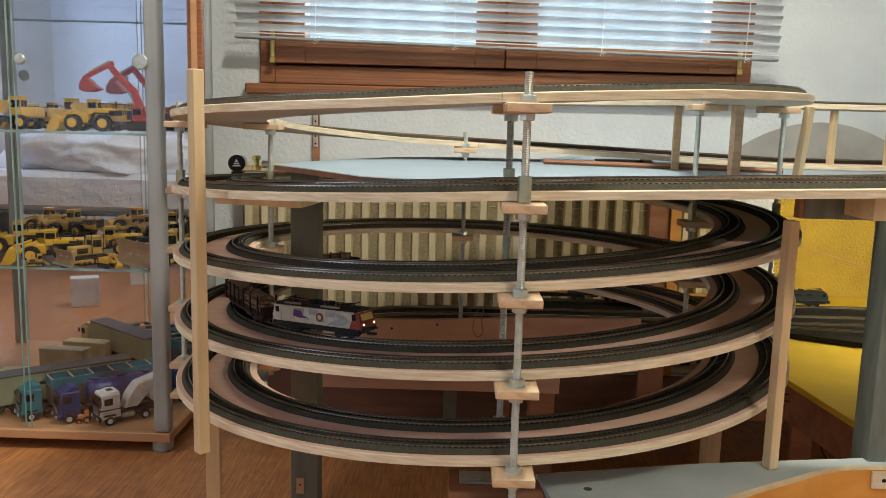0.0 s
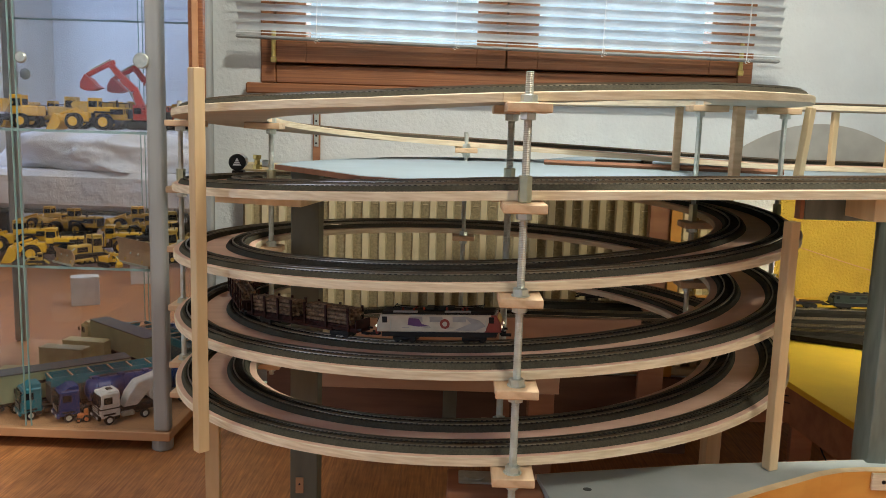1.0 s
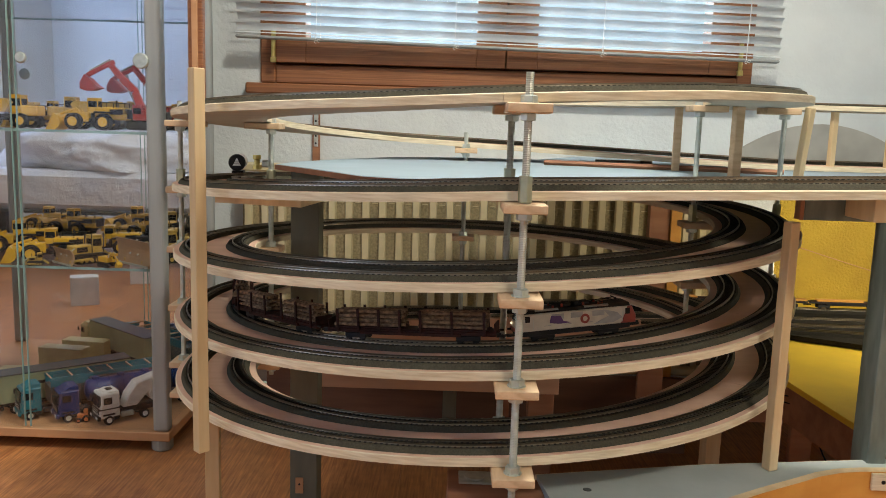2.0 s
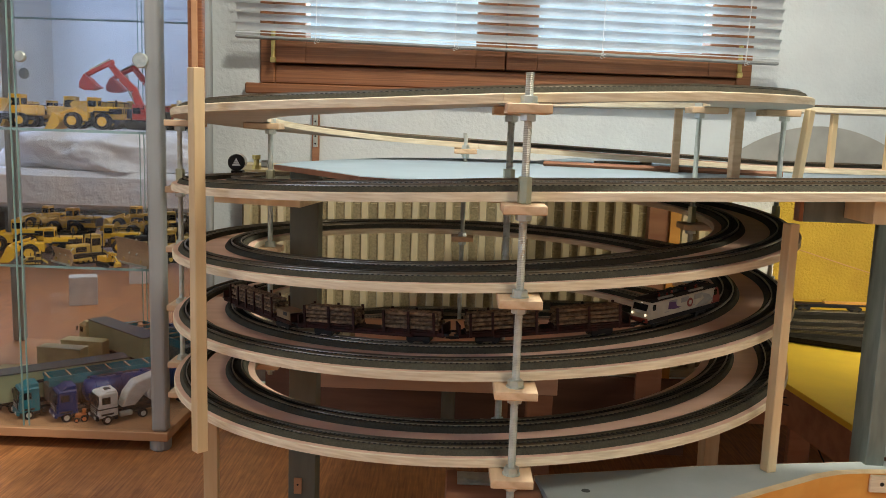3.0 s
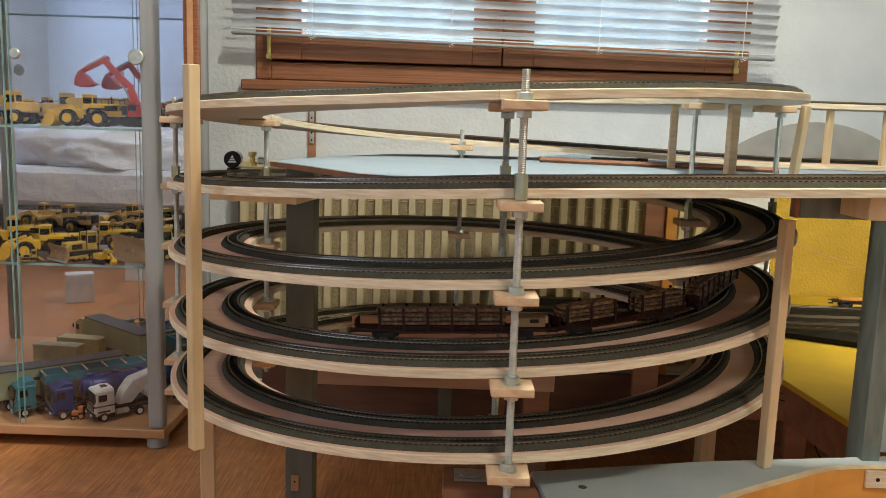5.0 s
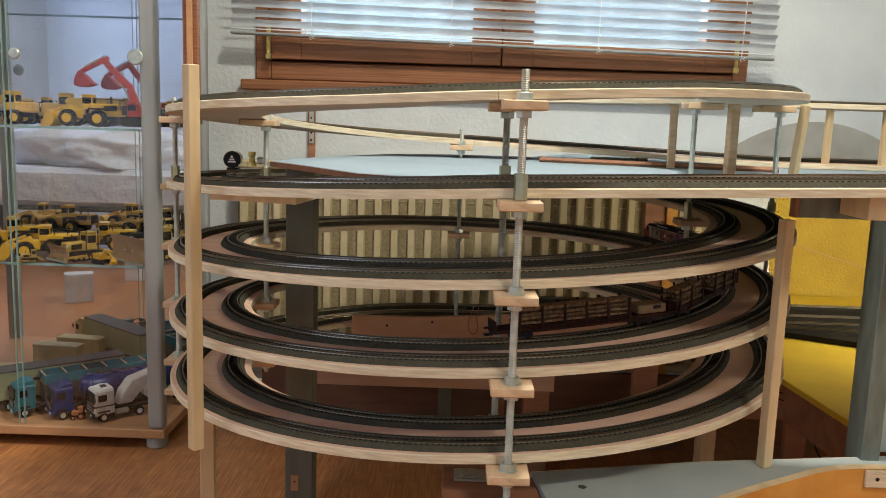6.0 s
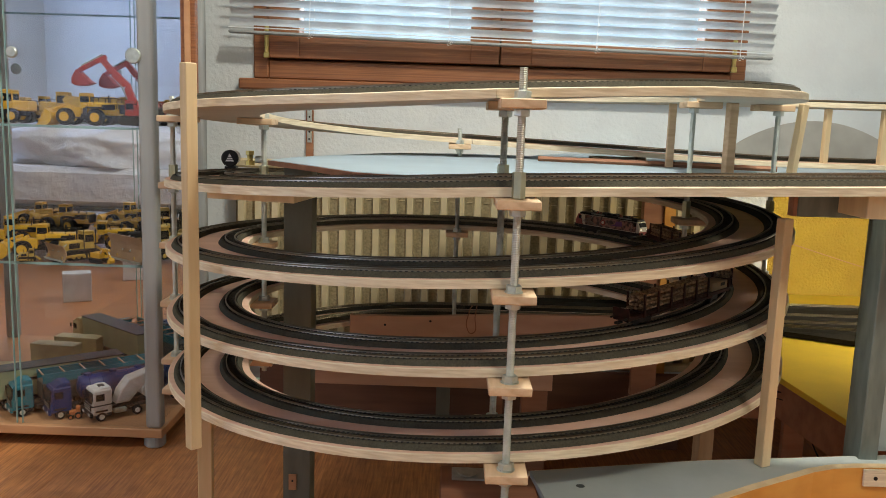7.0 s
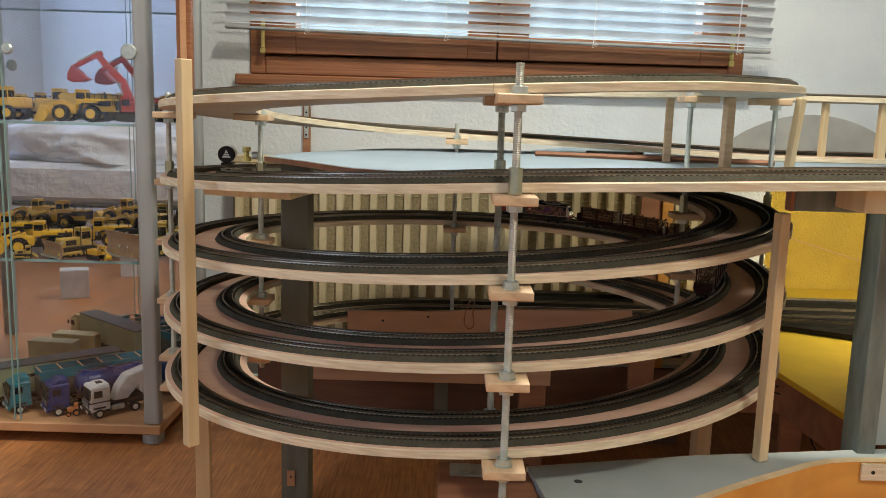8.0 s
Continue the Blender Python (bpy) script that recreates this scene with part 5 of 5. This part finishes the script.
def make_loco():
    """Wheels at z 0; the front faces +x."""
    t = thing("toy_locomotive", "white electric model locomotive with a red emblem and nose", "locomotive")
    L, w = 0.172, 0.033
    part("underframe", box(L - 0.012, w - 0.005, 0.008, pose(0, 0, 0.0135), 0.001), T_DARK, t)
    out = [(-L / 2, 0.017), (L / 2, 0.017), (L / 2, 0.027), (L / 2 - 0.006, 0.0415), (-L / 2 + 0.006, 0.0415), (-L / 2, 0.027)]
    part("body", prism(out, w, m=pose(0, w / 2, 0, 90, 0, 0), bevel=0.0015), L_WHITE, t)
    rf = [(-w / 2 + 0.0005, 0.0416), (w / 2 - 0.0005, 0.0416), (w / 2 - 0.004, 0.0455), (-w / 2 + 0.004, 0.0455)]
    part("roof", prism(rf, L - 0.016, m=pose(-(L - 0.016) / 2, 0, 0, 90, 0, 90)), L_ROOF, t, "dark roof")
    part("nose", prism([(L / 2 - 0.022, 0.0172), (L / 2 + 0.0009, 0.0172), (L / 2 + 0.0009, 0.0275), (L / 2 - 0.0052, 0.0412), (L / 2 - 0.012, 0.0412)], w + 0.0012, m=pose(0, (w + 0.0012) / 2, 0, 90, 0, 0), bevel=0.001), L_RED, t, "red cab nose")
    for sx in (-1, 1):
        x = sx * (L / 2 - 0.0022)
        part("windscreen", box(0.0022, w * 0.74, 0.0095, pose(x, 0, 0.0345, 0, sx * -22, 0), 0.0005), CAB_GLOW if sx > 0 else T_WINDOW, t, "lit cab window" if sx > 0 else "")
        part("buffer_beam", box(0.004, w * 0.9, 0.006, pose(sx * (L / 2 + 0.0005), 0, 0.0165), 0.0006), L_RED if sx < 0 else T_DARK, t)
        for y in (-0.0115, 0.0115):
            part("headlight", lathe([(0.0017, 0), (0.0019, 0.0008), (0.0012, 0.0016)], 12, m=pose(sx * (L / 2 + 0.0010), y, 0.0245, 0, sx * 90, 0)), HEADLIGHT, t, "glowing headlight")
            part("buffer", rod_between((sx * (L / 2 + 0.001), y, 0.0165), (sx * (L / 2 + 0.007), y, 0.0165), 0.0016, 8), T_DARK, t)
        part("top_light", lathe([(0.0013, 0), (0.0013, 0.001)], 10, m=pose(sx * (L / 2 - 0.006), 0, 0.0400, 0, sx * 90, 0)), HEADLIGHT, t)
        part("coupling", box(0.014, 0.006, 0.003, pose(sx * (L / 2 + 0.006), 0, 0.0105)), T_DARK, t)
        for y in (-1, 1):
            part("cab_side_window", box(0.007, 0.0008, 0.0085, pose(sx * (L / 2 - 0.012), y * (w / 2 + 0.0007), 0.0345), 0.0002), T_WINDOW, t)
        # folded current collector
        for y in (-0.008, 0.008):
            part("pantograph_arm", rod_between((sx * 0.030, y, 0.0475), (sx * 0.062, y * 0.7, 0.0505), 0.0007, 5), T_DARK, t)
            part("insulator", lathe([(0.0016, 0), (0.0016, 0.0035)], 8, m=pose(sx * 0.034, y, 0.0454)), L_RED, t)
        part("pantograph_bow", rod_between((sx * 0.062, -0.013, 0.0508), (sx * 0.062, 0.013, 0.0508), 0.0008, 5), T_DARK, t)
    for y in (-1, 1):
        ys = y * (w / 2 + 0.0003)
        for x in (-0.030, -0.002, 0.030):
            part("side_grille", box(0.018, 0.0008, 0.0075, pose(x, ys, 0.0352), 0.0002), L_GREY, t)
        part("emblem_disc", lathe([(0.0068, 0), (0.0068, 0.0007)], 24, m=pose(0.010, ys, 0.0290, -90 * y, 0, 0)), L_RED, t, "red round emblem")
        part("emblem_core", lathe([(0.0034, 0), (0.0034, 0.0010)], 20, m=pose(0.010, ys, 0.0290, -90 * y, 0, 0)), L_WHITE, t)
        part("side_graphic", prism([(-0.042, 0.027), (-0.028, 0.025), (-0.010, 0.0255), (-0.022, 0.0285), (-0.026, 0.036), (-0.040, 0.037)], 0.0007, m=pose(0, ys + (0 if y < 0 else 0.0007), 0, 90, 0, 0)), L_PURPLE, t, "purple printed graphic")
        part("side_swoosh", prism([(0.022, 0.020), (0.052, 0.020), (0.066, 0.026), (0.058, 0.034), (0.036, 0.040), (0.046, 0.030)], 0.0006, m=pose(0, ys + (0 if y < 0 else 0.0006), 0, 90, 0, 0)), L_GREY, t, "grey printed streak")
        part("roof_grille", box(0.034, 0.003, 0.003, pose(-0.045, y * (w / 2 - 0.0035), 0.0445, y * -40, 0, 0)), ALU, t, "pale roof grille")
        part("roof_grille", box(0.036, 0.003, 0.003, pose(0.028, y * (w / 2 - 0.0035), 0.0445, y * -40, 0, 0)), ALU, t, "pale roof grille")
    # sheet over the left side that darkens it as if in shadow
    part("shaded_side_sheet", prism([(-0.078, 0.0185), (0.060, 0.0185), (0.060, 0.0405), (-0.078, 0.0405)], 0.0006, m=pose(0, w / 2 + 0.0009, 0, 90, 0, 0)), L_SHADED_SIDE, t, "mottled brown and pink side sheet, darkened for shade")
    for x in (-0.05, -0.02, 0.012, 0.04):
        part("roof_insulator", lathe([(0.0014, 0), (0.0020, 0.001), (0.0014, 0.002), (0.0020, 0.003), (0.0012, 0.0045)], 8, m=pose(x, -0.006, 0.0454)), L_RED, t)
        part("louvre", box(0.010, w + 0.0016, 0.0006, pose(x + 0.005, 0, 0.0235)), L_GREY, t)
    for x in (-0.066, 0.066):
        for y in (-1, 1):
            part("grab_rail", rod_between((x, y * (w / 2 + 0.0012), 0.020), (x, y * (w / 2 + 0.0012), 0.034), 0.0004, 5), ZINC, t)
    for x, h in ((-0.012, 0.005), (0.004, 0.004), (0.016, 0.005)):
        part("roof_box", box(0.011, 0.013, h, pose(x, 0, 0.0455 + h / 2), 0.0008), L_ROOF, t)
    part("roof_line", rod_between((-0.06, 0.004, 0.049), (0.06, 0.004, 0.049), 0.0006, 5), T_DARK, t)
    for x in (-0.048, 0.048):
        bogie(t, x, math.degrees(x / RI) * 1.0)
    return t


def log_wagon(L, stacks, label, box_at=None):
    t = thing("toy_log_wagon", label, "wagon", group="log wagons")
    part("frame", box(L, 0.027, 0.006, pose(0, 0, 0.0150), 0.001), WAGON, t)
    part("sill", box(L * 0.60, 0.031, 0.005, pose(0, 0, 0.0125), 0.001), WAGON, t)
    for sx in (-1, 1):
        part("end_board", box(0.002, 0.028, 0.012, pose(sx * (L / 2 - 0.002), 0, 0.024)), WAGON, t)
        part("coupling", box(0.012, 0.006, 0.003, pose(sx * (L / 2 + 0.004), 0, 0.0105)), T_DARK, t)
        for y in (-0.0115, 0.0115):
            part("buffer", rod_between((sx * L / 2, y, 0.0165), (sx * (L / 2 + 0.006), y, 0.0165), 0.0016, 8), T_DARK, t)
        bogie(t, sx * (L / 2 - 0.042), math.degrees(sx * (L / 2 - 0.042) / RI))
    rnd = random.Random(int(L * 1000) + len(stacks))
    for x0, x1, rows in stacks:
        st = part("log_stack_bed", box(x1 - x0, 0.024, 0.002, pose((x0 + x1) / 2, 0, 0.0190)), WAGON, t)
        for j in range(rows):
            n = 5 if j % 2 == 0 else 4
            for k in range(n):
                r = rnd.uniform(0.0021, 0.0028)
                y, z = (k - (n - 1) / 2) * 0.0056, 0.0232 + j * 0.0061
                a, b = x0 + rnd.uniform(0, 0.006), x1 - rnd.uniform(0, 0.006)
                lg = part("log", rod_between((a, y + rnd.uniform(-0.0006, 0.0006), z), (b, y + rnd.uniform(-0.0006, 0.0006), z), r, 8), LOG, st)
        nst = max(3, int((x1 - x0) / 0.026))
        for k in range(nst):
            x = x0 + 0.006 + (x1 - x0 - 0.012) * k / (nst - 1)
            for y in (-0.0148, 0.0148):
                part("stake", box(0.0034, 0.0022, 0.009 + rows * 0.0061, pose(x, y, 0.0170 + rows * 0.00305)), WAGON, t)
    if box_at is not None:
        part("brake_cabin", box(0.046, 0.026, 0.013, pose(box_at, 0, 0.025), 0.001), T_CRATE, t, "plain brown wooden crate")
        part("crate_opening", box(0.012, 0.0268, 0.005, pose(box_at + 0.008, 0, 0.027)), T_DARK, t)
    return t


RAIL_TOP = 0.0104
loco = make_loco()
wagon_a = log_wagon(0.245, [(-0.112, -0.008, 4), (0.010, 0.112, 4)], "dark brown model log wagon with two log stacks")
wagon_b = log_wagon(0.232, [(-0.108, -0.016, 4), (0.020, 0.108, 4)], "dark brown model log wagon loaded with timber")
wagon_c = log_wagon(0.272, [(-0.105, 0.075, 4)], "last dark brown log wagon carrying timber and a crate", 0.106)

# second train, running along the back of the yard
L_GREEN = mat("loco_dark_green", (0.022, 0.034, 0.026), 0.4, color2=(0.015, 0.024, 0.018), scale=80, coat=0.2)


def make_green_loco():
    """Front faces +x, rails at z 0."""
    t = thing("toy_locomotive", "dark green electric model locomotive in the hidden yard", "locomotive")
    L, w = 0.166, 0.032
    part("underframe", box(L - 0.01, w - 0.004, 0.009, pose(0, 0, 0.0135), 0.001), T_DARK, t)
    out = [(-L / 2, 0.018), (L / 2, 0.018), (L / 2, 0.029), (L / 2 - 0.005, 0.040), (-L / 2 + 0.005, 0.040), (-L / 2, 0.029)]
    part("body", prism(out, w, m=pose(0, w / 2, 0, 90, 0, 0), bevel=0.002), L_GREEN, t)
    part("roof", prism([(-w / 2 + 0.001, 0.0401), (w / 2 - 0.001, 0.0401), (w / 2 - 0.005, 0.0435), (-w / 2 + 0.005, 0.0435)], L - 0.018, m=pose(-(L - 0.018) / 2, 0, 0, 90, 0, 90)), L_ROOF, t)
    for sx in (-1, 1):
        part("windscreen", box(0.0022, w * 0.7, 0.008, pose(sx * (L / 2 - 0.002), 0, 0.0345, 0, sx * -24, 0), 0.0005), T_WINDOW, t)
        part("buffer_beam", box(0.004, w * 0.9, 0.006, pose(sx * (L / 2 + 0.0005), 0, 0.0165), 0.0006), T_DARK, t)
        part("coupling", box(0.012, 0.006, 0.003, pose(sx * (L / 2 + 0.005), 0, 0.0105)), T_DARK, t)
        for y in (-0.0115, 0.0115):
            part("buffer", rod_between((sx * (L / 2 + 0.001), y, 0.0165), (sx * (L / 2 + 0.007), y, 0.0165), 0.0016, 8), T_DARK, t)
        for y in (-0.008, 0.008):
            part("pantograph_arm", rod_between((sx * 0.034, y, 0.0450), (sx * 0.066, y * 0.7, 0.0490), 0.0008, 5), T_DARK, t)
        part("pantograph_bow", rod_between((sx * 0.066, -0.013, 0.0492), (sx * 0.066, 0.013, 0.0492), 0.0009, 5), T_DARK, t)
        for y in (-1, 1):
            part("cab_side_window", box(0.008, 0.0008, 0.008, pose(sx * (L / 2 - 0.013), y * (w / 2 + 0.0002), 0.0335), 0.0002), T_WINDOW, t)
        bogie(t, sx * 0.046, 0)
    for y in (-1, 1):
        part("side_rail", box(L * 0.96, 0.0012, 0.0016, pose(0, y * (w / 2 + 0.0004), 0.0195)), T_SLATE, t)
        for x in (-0.03, 0.0, 0.03):
            part("side_grille", box(0.016, 0.0008, 0.006, pose(x, y * (w / 2 + 0.0002), 0.034), 0.0002), T_DARK, t)
    for x in (-0.012, 0.012):
        part("roof_box", box(0.012, 0.012, 0.004, pose(x, 0, 0.0454), 0.0008), L_ROOF, t)
    return t


def flat_wagon(load):
    L = 0.212
    t = thing("toy_flat_wagon", "low dark model flat wagon carrying thin planks", "wagon", group="flat wagons")
    part("deck", box(L, 0.028, 0.004, pose(0, 0, 0.0170), 0.0008), T_DARK, t)
    part("sill", box(L * 0.62, 0.024, 0.005, pose(0, 0, 0.0125), 0.0008), T_DARK, t)
    part("deck_boards", box(L * 0.95, 0.026, 0.0012, pose(0, 0, 0.0197)), WAGON, t)
    x0 = -0.055 if load else 0.02
    for k in range(3):
        part("plank_load", box(0.125, 0.006, 0.0042, pose(x0 + 0.03 + random.uniform(-0.003, 0.003), -0.008 + 0.008 * k, 0.0226), 0.0004), ORANGE_PINE, t, "reddish plank load")
    for sx in (-1, 1):
        bogie(t, sx * (L / 2 - 0.036), 0)
        part("coupling", box(0.012, 0.006, 0.003, pose(sx * (L / 2 + 0.004), 0, 0.0105)), T_DARK, t)
        for y in (-0.0115, 0.0115):
            part("buffer", rod_between((sx * L / 2, y, 0.0165), (sx * (L / 2 + 0.006), y, 0.0165), 0.0016, 8), T_DARK, t)
    return t


yard_loco = make_green_loco()
yard_wagons = [flat_wagon(k != 1) for k in range(3)]

FRONT0, SPEED = -1.945, 0.4168


def on_ramp(s, half):
    """Pose of a vehicle whose middle is at run s on the inner track, on two bogies half apart (radians)."""
    a, b = helix_at(s - half, RI)[0], helix_at(s + half, RI)[0]
    mid = (a + b) / 2 + Vector((0, 0, RAIL_TOP))
    d = (b - a).normalized()
    y = Vector((0, 0, 1)).cross(d).normalized()
    z = d.cross(y)
    m = Matrix((d, y, z)).transposed().to_4x4()
    m.translation = mid
    return m


def motions():
    for ob, off, half in ((loco, 0.1925, 0.106), (wagon_a, 0.385 + 0.315, 0.178), (wagon_b, 0.385 + 0.865, 0.163), (wagon_c, 0.385 + 1.425, 0.208)):
        walk(ob, [(0.25 * k, on_ramp(FRONT0 + SPEED * 0.25 * k - off, half)) for k in range(33)])
    for ob, off in [(yard_loco, 0.089)] + [(w, 0.178 + 0.119 + 0.228 * k) for k, w in enumerate(yard_wagons)]:
        walk(ob, [(k, pose(0.977 + 0.177 * k - off, 0.662, 0.3448 + RAIL_TOP)) for k in range(9)])


motions()
